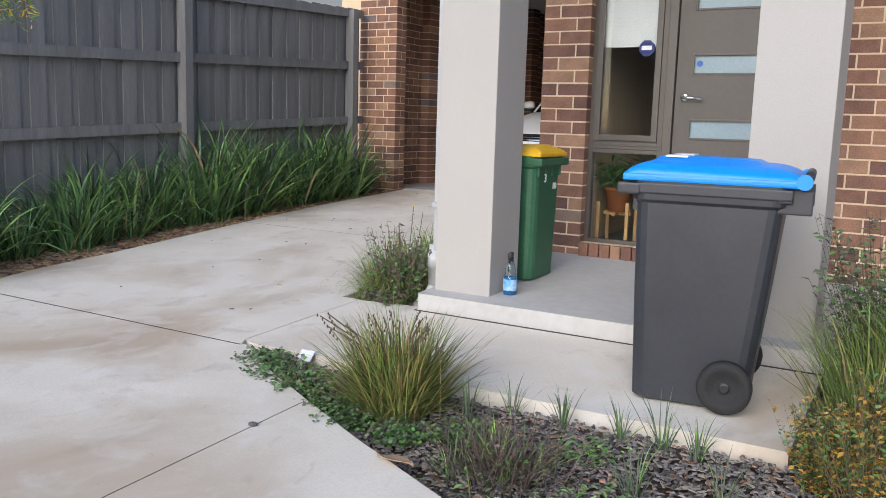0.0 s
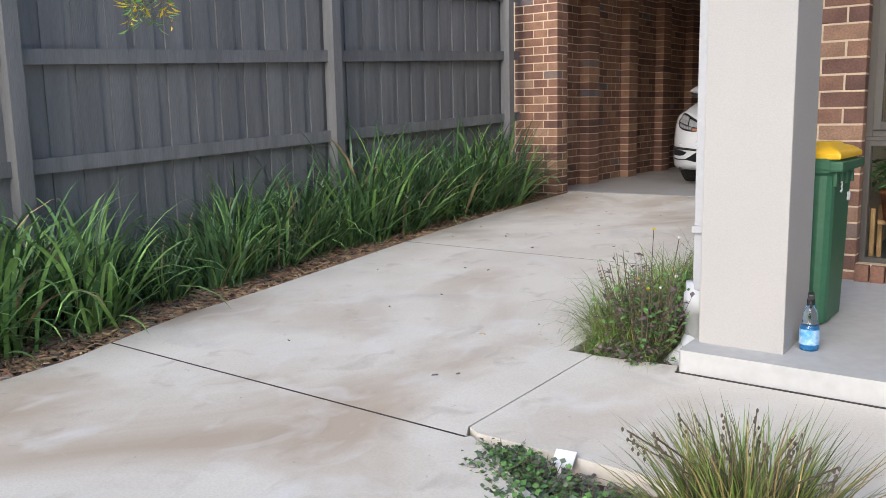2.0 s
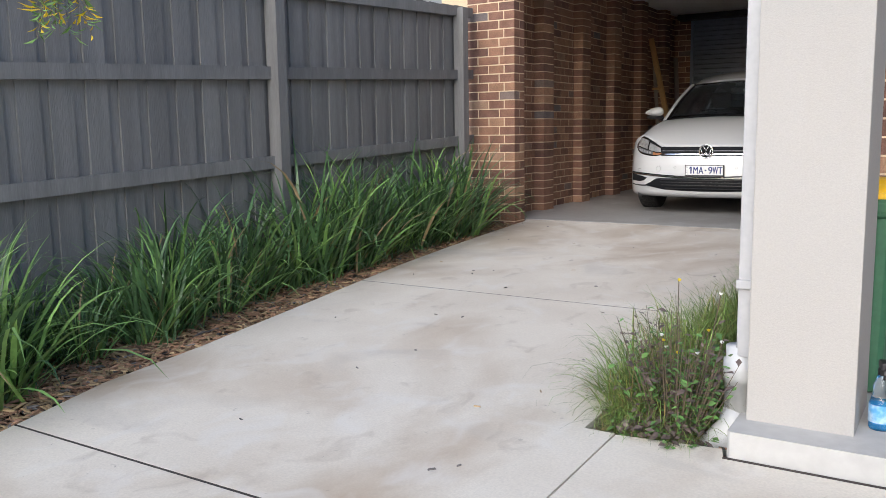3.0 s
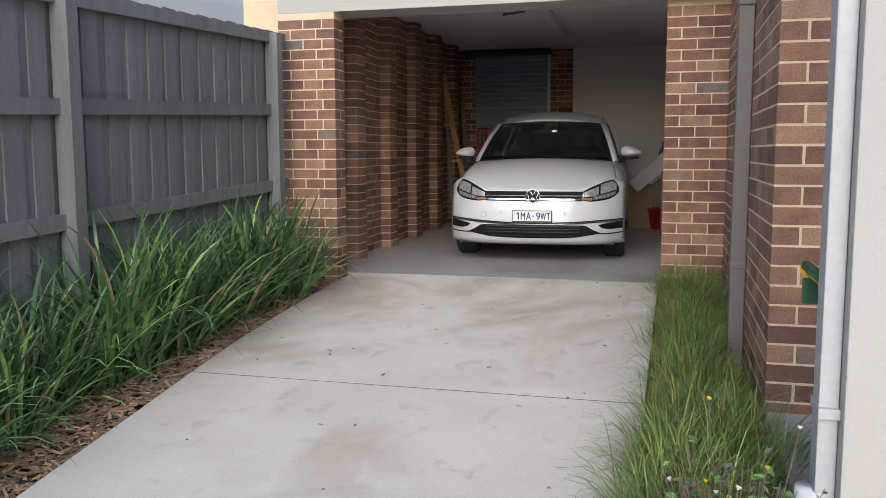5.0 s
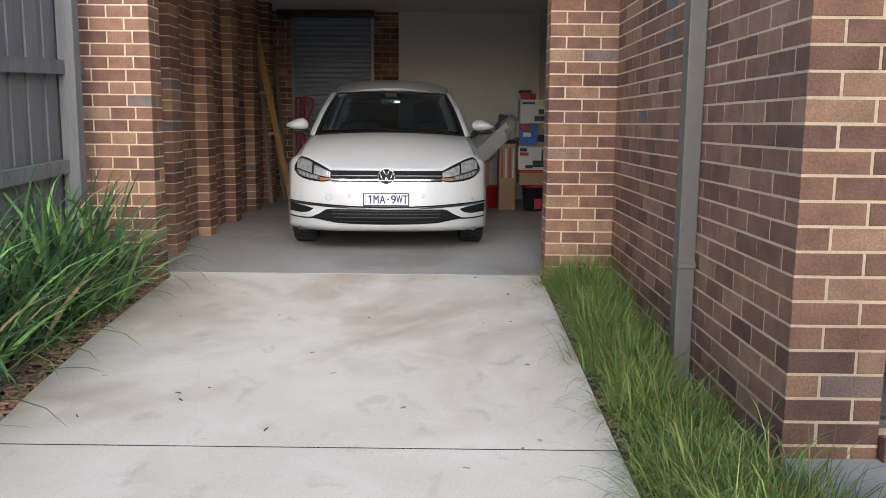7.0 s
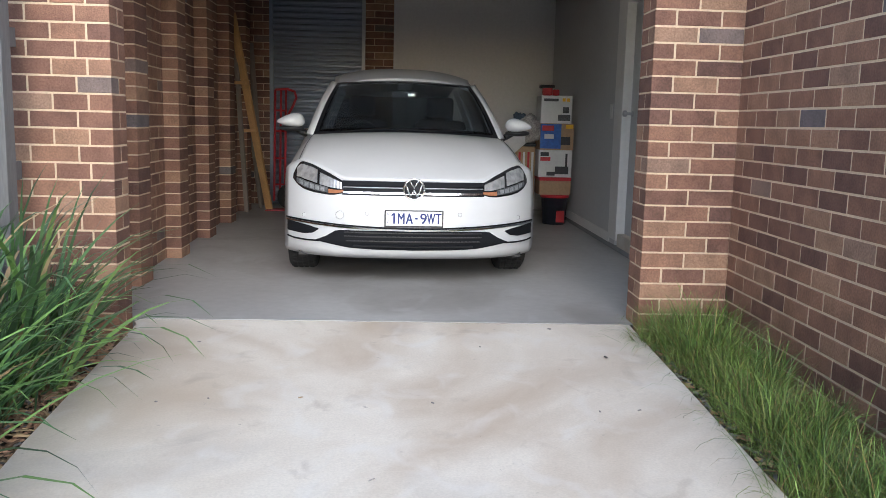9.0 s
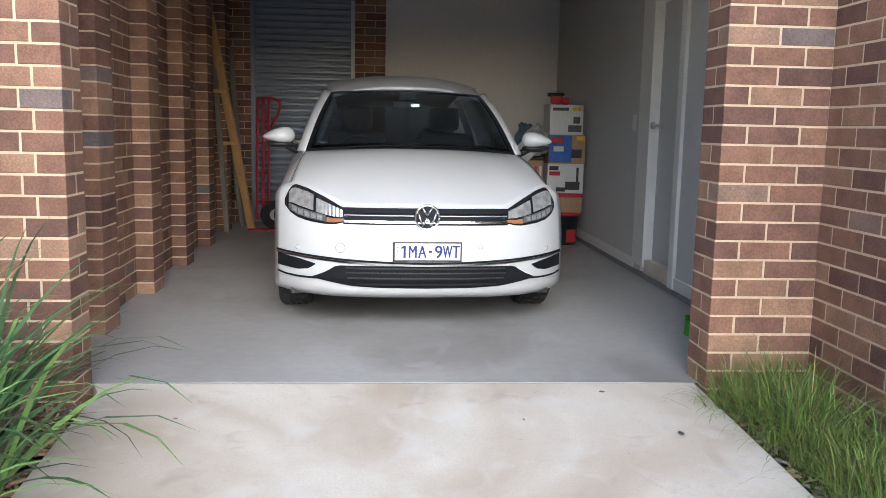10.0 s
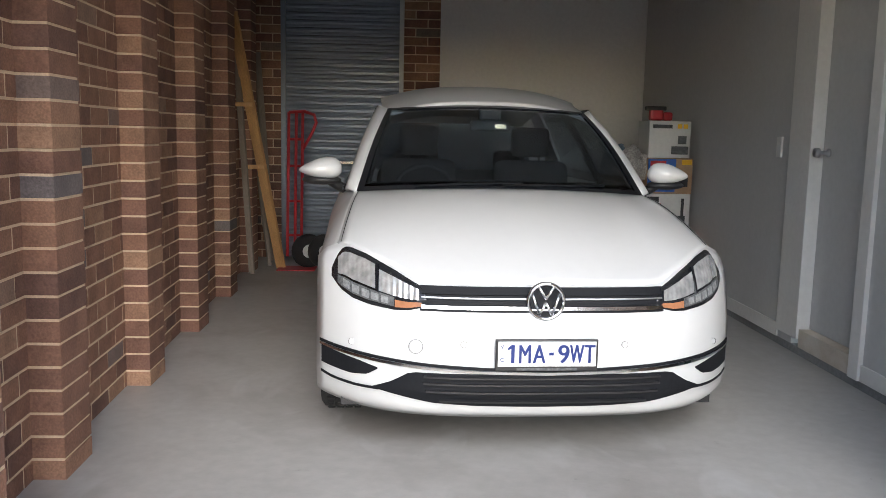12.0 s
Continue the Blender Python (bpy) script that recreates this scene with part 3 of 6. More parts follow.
# ---- the car ----
def build_car():
    car = thing("car", "white five-door hatchback parked in the garage", "car", (-4.413, 10.34, FLOOR_Z), 2.5)
    prof = [(0.18, 0.10), (0.22, 0.03), (0.30, 0.0), (0.42, 0.0), (0.52, 0.01), (0.60, 0.03), (0.66, 0.05), (0.72, 0.085), (0.80, 0.16), (0.90, 0.28)]

    def front(x, z, out=0.0):
        a = min(abs(x) / 0.89, 1.03)
        return Vector((x, lerp_table(prof, z) + 0.05 * a ** 2 + 0.36 * a ** 4.2 - out, z))

    def edge(x):  # front edge of the bonnet
        return lerp_table([(0, 0.712), (0.42, 0.708), (0.475, 0.714), (0.57, 0.758), (0.69, 0.806), (0.76, 0.822), (0.80, 0.817), (0.85, 0.795), (0.89, 0.75)], abs(x))

    # front panel between bumper foot and bonnet edge
    part("bumper", thick(surf(lambda u, v: front(u, 0.18 + (edge(u) - 0.18) * v), span(-0.885, 0.885, 48), span(0, 1, 26)), 0.012), CAR_WHITE, car, smooth=True)

    def hood(u, v):
        x0 = u * 0.80
        p = front(x0, edge(x0))
        w = 0.80 + (0.735 - 0.80) * v
        yb = 1.02 + 0.16 * u * u
        zb = 1.02 - 0.035 * u * u
        k = 1 - (1 - v) ** 1.55
        crease = 0.012 * math.exp(-((abs(u) - 0.72) / 0.10) ** 2) * math.sin(math.pi * min(v * 1.1, 1))
        return Vector((u * w, p.y + (yb - p.y) * v, p.z + (zb - p.z) * k + crease))
    part("bonnet", thick(surf(hood, span(-1, 1, 40), span(0, 1, 22)), 0.01), CAR_WHITE, car, smooth=True)

    # body sides with wheel arches
    WHEELS = [(0.86, 0.31), (3.49, 0.31)]
    belt = lambda y: lerp_table([(0.30, 0.83), (0.6, 0.905), (1.18, 0.985), (2.5, 1.0), (3.6, 1.03), (4.0, 1.0), (4.2, 0.95)], y)
    beltx = lambda y: lerp_table([(0.30, 0.80), (0.6, 0.775), (1.18, 0.735), (1.5, 0.80), (2.5, 0.815), (3.6, 0.78), (4.0, 0.72), (4.2, 0.66)], y)
    bulge = lambda y: lerp_table([(0.30, 0.885), (0.45, 0.888), (0.7, 0.895), (1.2, 0.895), (2.5, 0.895), (3.5, 0.895), (3.9, 0.85), (4.2, 0.72)], y)
    for sgn in (-1, 1):
        bm = bmesh.new()

        def start(v):
            if v < 0.88:
                p = front(0.885, 0.20 + (edge(0.885) - 0.20) * v / 0.88)
            else:
                xx = 0.885 + (0.80 - 0.885) * (v - 0.88) / 0.12
                p = front(xx, edge(xx))
            return p

        def side(k, v):
            p = start(v)
            y = p.y + (4.2 - p.y) * k
            z = 0.20 + (belt(y) - 0.20) * v
            top_k = max((v - 0.62) / 0.38, 0)
            x = bulge(y) * (0.97 + 0.03 * min(v / 0.35, 1)) * (1 - top_k ** 2.4) + beltx(y) * top_k ** 2.4
            w = min((y - p.y) / 0.5, 1.0)
            w = w * w * (3 - 2 * w)
            return Vector((sgn * (p.x + (x - p.x) * w), y, p.z + (z - p.z) * w))
        surf(side, [t ** 1.25 for t in span(0, 1, 100)], span(0, 1, 34), bm)
        kill = [f for f in bm.faces if any((f.calc_center_median().y - wy) ** 2 + (f.calc_center_median().z - wz) ** 2 < 0.345 ** 2 for wy, wz in WHEELS)]
        bmesh.ops.delete(bm, geom=kill, context="FACES")
        part("side_panel", thick(bm, 0.01), CAR_WHITE, car, smooth=True)
        for wy, wz in WHEELS:
            bm = bmesh.new()
            surf(lambda a, w: Vector((sgn * (0.60 + 0.27 * w), wy + 0.352 * math.cos(a), wz + 0.352 * math.sin(a))), span(-0.3, math.pi + 0.3, 24), [0, 1], bm)
            part("arch_liner", thick(bm, 0.008), BLACK_PLASTIC, car)
            wheel = part("wheel", lathe(bmesh.new(), [(0.20, -0.10), (0.29, -0.105), (0.312, -0.09), (0.316, 0), (0.312, 0.09), (0.29, 0.105), (0.20, 0.10)], 36, pose(sgn * 0.775, wy, wz, 0, 90, 0)), RUBBER, car, smooth=True)
            part("rim", lathe(bmesh.new(), [(0.03, -0.07), (0.06, 0.075), (0.17, 0.06), (0.205, 0.09), (0.208, -0.07)], 30, pose(sgn * 0.78, wy, wz, 0, 90 * sgn, 0)), ALLOY, wheel, smooth=True)
            bm = bmesh.new()
            for k in range(40):
                a = 2 * math.pi * k / 40
                for xx in (-0.06, -0.02, 0.02, 0.06):
                    c = pose(sgn * 0.775 + xx, wy + 0.316 * math.cos(a), wz + 0.316 * math.sin(a), math.degrees(a), 0, 0)
                    bmesh.ops.create_cube(bm, size=1, matrix=c @ Matrix.Diagonal((0.03, 0.012, 0.036, 1)))
            part("tread", bm, RUBBER, wheel)

    # cabin
    def screen(u, v, out=0.0):
        w = 0.735 + (0.57 - 0.735) * v
        y = 1.03 + (1.74 - 1.03) * v + (0.17 - 0.06 * v) * u * u
        z = 1.015 + (1.44 - 1.015) * v + 0.035 * math.sin(math.pi * v) - (0.03 - 0.005 * v) * u * u
        return Vector((u * w, y - out, z + out * 0.7))
    part("windscreen", thick(surf(screen, span(-1, 1, 24), span(0, 1, 12)), 0.006), CAR_GLASS, car, "large clear windscreen", smooth=True).visible_shadow = False
    # black band round the windscreen
    bm = surf(lambda u, v: screen(u, v * 0.035, 0.003), span(-1, 1, 24), [0, 1])
    surf(lambda u, v: screen(u, 0.965 + v * 0.035, 0.003), span(-1, 1, 24), [0, 1], bm)
    for s in (-1, 1):
        surf(lambda u, v: screen(s * (0.955 + 0.045 * u), v, 0.003), [0, 1], span(0, 1, 12), bm)
    part("windscreen_band", thick(bm, 0.004), GLOSS_BLACK, car)

    def roofline(y):
        return lerp_table([(1.74, 1.458), (1.95, 1.522), (2.3, 1.575), (2.8, 1.577), (3.3, 1.54), (3.8, 1.44)], y)

    def roof_at(u, y):
        w = lerp_table([(1.74, 0.60), (2.3, 0.605), (3.3, 0.57), (3.8, 0.54)], y)
        yy = y + (0.11 * u * u if y < 2.2 else 0)
        return Vector((u * w, yy, roofline(y) - 0.085 * abs(u) ** 2.6))
    part("roof", thick(surf(roof_at, span(-1, 1, 24), [1.735, 1.78, 1.85, 1.95, 2.1, 2.3, 2.6, 2.9, 3.2, 3.5, 3.8]), 0.02), CAR_WHITE, car, smooth=True)
    for s in (-1, 1):
        def pillar(k, v):
            a = screen(s, v)
            b = Vector((s * (0.80 + (0.635 - 0.80) * v), 1.30 + (1.98 - 1.30) * v, 0.985 + (1.425 - 0.985) * v + 0.03 * math.sin(math.pi * v)))
            p = a + (b - a) * k
            return p + Vector((s * 0.012, -0.012, 0.012)) * math.sin(math.pi * k)
        part("windscreen_pillar", thick(surf(pillar, span(0, 1, 4), span(0, 1, 12)), 0.02), CAR_WHITE, car, smooth=True)

        def sideglass(y, v):
            yy = y + (1 - (y - 1.30) / 2.4) * 0.66 * v
            return Vector((s * (0.80 + (0.63 - 0.80) * v), yy, 0.99 + (1.44 - 0.99) * v + 0.02 * math.sin(math.pi * v)))
        part("side_window", thick(surf(sideglass, span(1.31, 3.7, 14), span(0, 1, 6)), 0.005), CAR_GLASS, car, "tinted side window glass", smooth=True).visible_shadow = False
        for a0, a1, mm in ((2.18, 2.27, GLOSS_BLACK), (3.2, 3.72, CAR_WHITE)):
            part("door_pillar", thick(surf(lambda y, v: sideglass(y, v) + Vector((s * 0.006, 0, 0)), [a0, a1], span(0, 1, 6)), 0.03), mm, car)
        part("sill_trim", thick(surf(lambda y, v: Vector((s * (0.812 - 0.004 * v), y, 0.985 + 0.02 * v)), span(1.3, 3.7, 8), [0, 1]), 0.008), GLOSS_BLACK, car)
        # mirror
        mir = part("mirror", bmesh.new(), CAR_WHITE, car, "white door mirror with black base")
        bm = bmesh.new()
        bmesh.ops.create_uvsphere(bm, u_segments=20, v_segments=12, radius=1)
        for v in bm.verts:
            x, y, z = v.co
            taper = 0.92 - 0.42 * (x * s)
            v.co = (s * 0.925 + 0.112 * x, 1.37 + 0.075 * y * (1 if y < 0 else 0.5), 1.082 + 0.066 * (z if z > 0 else 0.75 * z) * taper - 0.004 * x * s)
        bm.to_mesh(mir.data)
        bm.free()
        for p in mir.data.polygons:
            p.use_smooth = True
        bm = bmesh.new()
        bmesh.ops.create_uvsphere(bm, u_segments=16, v_segments=8, radius=1)
        for v in bm.verts:
            v.co = (s * 0.92 + 0.103 * v.co.x, 1.385 + 0.07 * v.co.y, 1.029 + 0.026 * v.co.z)
        tube(bm, [(s * 0.90, 1.40, 1.04), (s * 0.84, 1.42, 1.0), (s * 0.79, 1.44, 0.975)], 0.026)
        part("mirror_base", bm, BLACK_PLASTIC, mir, smooth=True)
    # tail
    bm = surf(lambda u, v: Vector((u * (0.54 + 0.17 * v), 3.8 + 0.30 * v, 1.43 - 0.45 * v)), span(-1, 1, 8), [0.0, 0.12], bmesh.new())
    surf(lambda u, v: Vector((u * (0.71 + 0.04 * v), 4.1 + 0.12 * math.sin(v * 3), 0.98 - 0.78 * v)), span(-1, 1, 8), span(0, 1, 6), bm)
    part("tailgate", thick(bm, 0.02), CAR_WHITE, car)
    part("rear_window", thick(surf(lambda u, v: Vector((u * (0.54 + 0.17 * v), 3.8 + 0.30 * v, 1.43 - 0.45 * v)), span(-1, 1, 8), [0.12, 1.0]), 0.005), CAR_GLASS, car).visible_shadow = False
    part("underbody", cbox(-0.78, 0.78, 0.30, 4.0, 0.17, 0.30), BLACK_PLASTIC, car)
    # inside
    part("dashboard", cbox(-0.70, 0.70, 1.12, 1.62, 0.70, 0.985, 0.05), BLACK_PLASTIC, car)
    for s in (-1, 1):
        part("front_seat", cbox(s * 0.36 - 0.24, s * 0.36 + 0.24, 2.25, 2.42, 0.45, 1.12, 0.07), SEAT_CLOTH, car, smooth=True)
        hr = part("headrest", cbox(s * 0.36 - 0.125, s * 0.36 + 0.125, 2.33, 2.43, 1.14, 1.33, 0.045), SEAT_CLOTH, car, smooth=True)
        for bx in (-0.06, 0.06):
            part("headrest_bar", tube(bmesh.new(), [(s * 0.36 + bx, 2.37, 1.08), (s * 0.36 + bx, 2.37, 1.18)], 0.007), CHROME, hr)
        part("rear_headrest", cbox(s * 0.38 - 0.12, s * 0.38 + 0.12, 3.3, 3.38, 1.02, 1.16, 0.04), SEAT_CLOTH, car, smooth=True)
    part("rear_seat", cbox(-0.62, 0.62, 3.15, 3.32, 0.45, 1.02, 0.07), SEAT_CLOTH, car, smooth=True)
    part("cabin_floor", cbox(-0.74, 0.74, 1.2, 3.9, 0.30, 0.42), SEAT_CLOTH, car)
    bm = bmesh.new()
    ring = [Vector((-0.36 + 0.175 * math.cos(a), 1.68 + 0.06 * math.sin(a), 0.93 + 0.165 * math.sin(a))) for a in span(0, 2 * math.pi, 28)]
    tube(bm, ring, 0.015, 8)
    box(bm, -0.44, -0.28, 1.65, 1.69, 0.88, 0.96, 0.02)
    box(bm, -0.53, -0.19, 1.66, 1.68, 0.915, 0.94)
    part("steering_wheel", bm, BLACK_PLASTIC, car, smooth=True)
    rv = part("rear_view_mirror", cbox(-0.11, 0.11, 1.70, 1.73, 1.295, 1.355, 0.012), BLACK_PLASTIC, car)
    part("mirror_glass", cbox(0.03, 0.09, 1.694, 1.70, 1.312, 1.335), CHROME, rv)
    part("sensor_box", cbox(-0.06, 0.06, 1.68, 1.78, 1.36, 1.42, 0.01), BLACK_PLASTIC, rv)

    # front details: patches that follow the front panel
    def patch(name, f, n, m, out, d, material, parent=car, label="", smooth=False):
        bm = surf(lambda u, v: front(*f(u, v), out), span(0, 1, n), span(0, 1, m))
        return part(name, thick(bm, d), material, parent, label, smooth)

    mixp = lambda a, b, k: a + (b - a) * k
    patch("upper_grille", lambda u, v: (mixp(-0.475, 0.475, u), mixp(0.612, 0.704, v)), 30, 3, 0.004, 0.004, GRILLE_BLACK, label="black upper grille")
    for z, h, mm in ((0.622, 0.013, CHROME), (0.640, 0.012, GRILLE_BLACK), (0.661, 0.005, ALLOY), (0.676, 0.014, GRILLE_BLACK)):
        patch("grille_bar", lambda u, v: (mixp(-0.47, 0.47, u), z + h * v), 30, 1, 0.012, 0.006, mm)
    for s in (-1, 1):
        # outline of the lamp: low and high edge from the grille outwards
        lo = lambda u: lerp_table([(0, 0.628), (0.2, 0.610), (0.33, 0.607), (0.6, 0.617), (0.77, 0.631), (0.9, 0.656), (1, 0.695)], u)
        hi = lambda u: lerp_table([(0, 0.66), (0.07, 0.700), (0.33, 0.750), (0.63, 0.798), (0.80, 0.813), (0.87, 0.810), (0.94, 0.778), (1, 0.725)], u)
        lx = lambda u: s * mixp(0.445, 0.822, u)
        cell = lambda u0, u1, v0, v1: (lambda u, v: (lx(mixp(u0, u1, u)), mixp(lo(mixp(u0, u1, u)), hi(mixp(u0, u1, u)), mixp(v0, v1, v))))
        lamp = patch("headlight", cell(0, 1, 0, 1), 26, 6, 0.004, 0.004, LAMP_DARK, label="clear headlight with chrome reflectors in a black housing", smooth=True)

        def facets(name, u0, u1, v0, v1, n):
            """A bright bowl with upright flutes, under the lens."""
            f = cell(u0, u1, v0, v1)
            us = list(range(2 * n + 1))
            bm = surf(lambda k, v: front(*f(k / (2 * n), v), 0.008 + 0.0022 * (k % 2) + 0.012 * v), us, span(0, 1, 3))
            return part(name, thick(bm, 0.003), REFLECTOR, lamp)
        facets("main_reflector", 0.535, 0.93, 0.38, 0.90, 8)
        facets("inner_reflector", 0.09, 0.49, 0.36, 0.84, 7)
        patch("reflector_shelf", cell(0.54, 0.92, 0.365, 0.385), 8, 1, 0.02, 0.012, GLOSS_BLACK, lamp)
        patch("lamp_strip", cell(0.34, 0.93, 0.09, 0.33), 14, 2, 0.008, 0.003, LENS_GREY, lamp)
        for k in range(5):
            patch("strip_lens", cell(0.40 + 0.1 * k, 0.47 + 0.1 * k, 0.13, 0.29), 2, 2, 0.012, 0.003, STRIP_LENS, lamp)
        patch("indicator", cell(0.06, 0.33, 0.08, 0.27), 6, 2, 0.010, 0.003, AMBER, lamp)
        patch("lamp_divider", cell(0.497, 0.523, 0.34, 0.93), 1, 5, 0.02, 0.008, GLOSS_BLACK, lamp)
        # corner intakes with white blade below
        patch("corner_intake", lambda u, v: (s * mixp(0.635, 0.862, u), mixp(lerp_table([(0, 0.373), (0.17, 0.346), (0.45, 0.334), (1, 0.338)], u), lerp_table([(0, 0.379), (0.3, 0.394), (1, 0.412)], u), v)), 16, 4, 0.004, 0.004, GRILLE_BLACK, label="black corner air intake")
        belt_z = lambda u: lerp_table([(0, 0.393), (0.25, 0.397), (0.52, 0.408), (0.69, 0.417), (0.84, 0.423), (1, 0.426)], u)
        patch("chrome_strip", lambda u, v: (s * mixp(0.0, 0.87, u), belt_z(u) - 0.014 + 0.010 * v), 26, 1, 0.012, 0.006, CHROME, label="thin chrome strip")
        patch("black_strip", lambda u, v: (s * mixp(0.0, 0.87, u), belt_z(u) - 0.002 + 0.011 * v), 26, 1, 0.009, 0.005, GRILLE_BLACK)
        patch("lower_lip", lambda u, v: (s * mixp(0.63, 0.865, u), lerp_table([(0, 0.292), (0.4, 0.287), (0.8, 0.288), (1, 0.296)], u) + 0.010 * v), 12, 1, 0.006, 0.004, GRILLE_BLACK)
        for xx, zz in ((0.31, 0.493), (0.735, 0.462)):
            p = front(s * xx, zz, 0.002)
            part("parking_sensor", lathe(bmesh.new(), [(0.012, 0), (0.012, 0.003), (0.009, 0.0032)], 14, pose(*p, 90, 0, 30 * s * xx)), CAR_WHITE, car)
            part("sensor_ring", tube(bmesh.new(), [p + Vector((0.0125 * math.cos(a), -0.001, 0.0125 * math.sin(a))) for a in span(0, 2 * math.pi, 16)], 0.0012, 4), LENS_GREY, car)
        # gap between bonnet and wing, wiper
        part("bonnet_gap", tube(bmesh.new(), [hood(s * 0.985, v) + Vector((0, 0, 0.0005)) for v in span(0.02, 1, 20)], 0.002, 5), GRILLE_BLACK, car)
    for x0, x1 in ((-0.45, 0.08), (-0.02, 0.52)):
        part("wiper", tube(bmesh.new(), [screen(x / 0.735, 0.022 + 0.008 * k, 0.010) for k, x in enumerate(span(x0, x1, 3))], 0.005, 6), GRILLE_BLACK, car)
    p = front(-0.49, 0.478, 0.002)
    part("tow_cover", lathe(bmesh.new(), [(0.026, 0), (0.026, 0.004), (0.022, 0.006)], 18, pose(*p, 90, 0, -8)), CAR_WHITE, car)
    part("cover_gap", tube(bmesh.new(), [p + Vector((0.027 * math.cos(a), -0.002 - 0.004 * math.cos(a), 0.027 * math.sin(a))) for a in span(0, 2 * math.pi, 20)], 0.0012, 4), LENS_GREY, car)
    low_hi = lambda x: lerp_table([(0, 0.381), (0.51, 0.379), (0.58, 0.335), (0.65, 0.304)], abs(x))
    low_lo = lambda x: lerp_table([(0, 0.248), (0.25, 0.251), (0.43, 0.260), (0.65, 0.297)], abs(x))
    patch("lower_grille", lambda u, v: (mixp(-0.65, 0.65, u), mixp(low_lo(mixp(-0.65, 0.65, u)), low_hi(mixp(-0.65, 0.65, u)), v)), 40, 6, 0.004, 0.004, GRILLE_BLACK, label="black lower grille")
    for z, hw in ((0.276, 0.40), (0.306, 0.45), (0.336, 0.46), (0.362, 0.46)):
        patch("grille_slat", lambda u, v: (mixp(-hw, hw, u), z + 0.007 * v), 20, 1, 0.016, 0.012, BLACK_PLASTIC)
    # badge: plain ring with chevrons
    bc = front(0, 0.657, 0.014)
    badge = part("badge", lathe(bmesh.new(), [(0.073, -0.01), (0.073, 0.006), (0.066, 0.008)], 32, pose(*bc, 90, 0, 0)), PIPE_BROWN, car, "round chrome badge", smooth=False)
    badge.data.materials[0] = GLOSS_BLACK
    bm = bmesh.new()
    part("badge_ring", tube(bm, [bc + Vector((0.068 * math.cos(a), -0.008, 0.068 * math.sin(a))) for a in span(0, 2 * math.pi, 36)], 0.008, 8), CHROME, badge, smooth=True)
    for x0, z0, x1, z1 in ((-0.024, 0.046, 0, 0.008), (0.024, 0.046, 0, 0.008), (-0.046, 0.026, -0.02, -0.044), (-0.02, -0.044, 0, -0.004), (0, -0.004, 0.02, -0.044), (0.02, -0.044, 0.046, 0.026)):
        part("badge_bar", tube(bmesh.new(), [bc + 1.18 * Vector((x0, -0.008, z0)), bc + 1.18 * Vector((x1, -0.008, z1))], 0.0068, 6), CHROME, badge, smooth=True)
    # number plate
    plate = part("number_plate", cbox(-0.195, 0.195, -0.030, -0.012, 0.401, 0.523, 0.004), BLACK_PLASTIC, car, "white number plate in a black frame")
    part("plate_face", cbox(-0.186, 0.186, -0.033, -0.028, 0.421, 0.516), PLATE_WHITE, plate)
    for body, x, w in (("M", -0.085, 0.042), ("A", -0.031, 0.046), ("9", 0.062, 0.040), ("W", 0.112, 0.052), ("T", 0.161, 0.038)):
        for dx in (-0.0016, 0.0016):
            writing(body, 0.09, PLATE_BLUE, plate, pose(x + dx, -0.035 - 0.0002 * (dx > 0), 0.469, 90, 0, 0), wide=w, high=0.07)
    bm = cbox(-0.1375, -0.1245, -0.036, -0.033, 0.434, 0.504)
    prism(bm, [(-0.1375, -0.0355), (-0.150, -0.0355), (-0.150, -0.0335), (-0.1375, -0.0335)], lambda x, y: 0.490 + 0.6 * (x + 0.1375), lambda x, y: 0.504 + 0.9 * (x + 0.1375))
    part("lettering", bm, PLATE_BLUE, plate)
    part("plate_dot", cbox(0.006, 0.024, -0.036, -0.033, 0.464, 0.475), PLATE_BLUE, plate)
    for k, ch in enumerate("VIC"):
        writing(ch, 0.022, PLATE_BLUE, plate, pose(-0.172, -0.035, 0.496 - 0.025 * k, 90, 0, 0))
    part("dealer_bar", cbox(-0.115, 0.115, -0.032, -0.029, 0.405, 0.415), LENS_GREY, plate)


build_car()


# ---- plants ----
def mesh_thing(name, verts, faces, mats, idx, parent=None, smooth=False):
    me = bpy.data.meshes.new(name)
    me.from_pydata(verts, [], faces)
    for m in mats:
        me.materials.append(m)
    me.polygons.foreach_set("material_index", idx)
    if smooth:
        me.polygons.foreach_set("use_smooth", [True] * len(faces))
    o = new(name, me)
    if parent:
        o.parent = parent
    return o


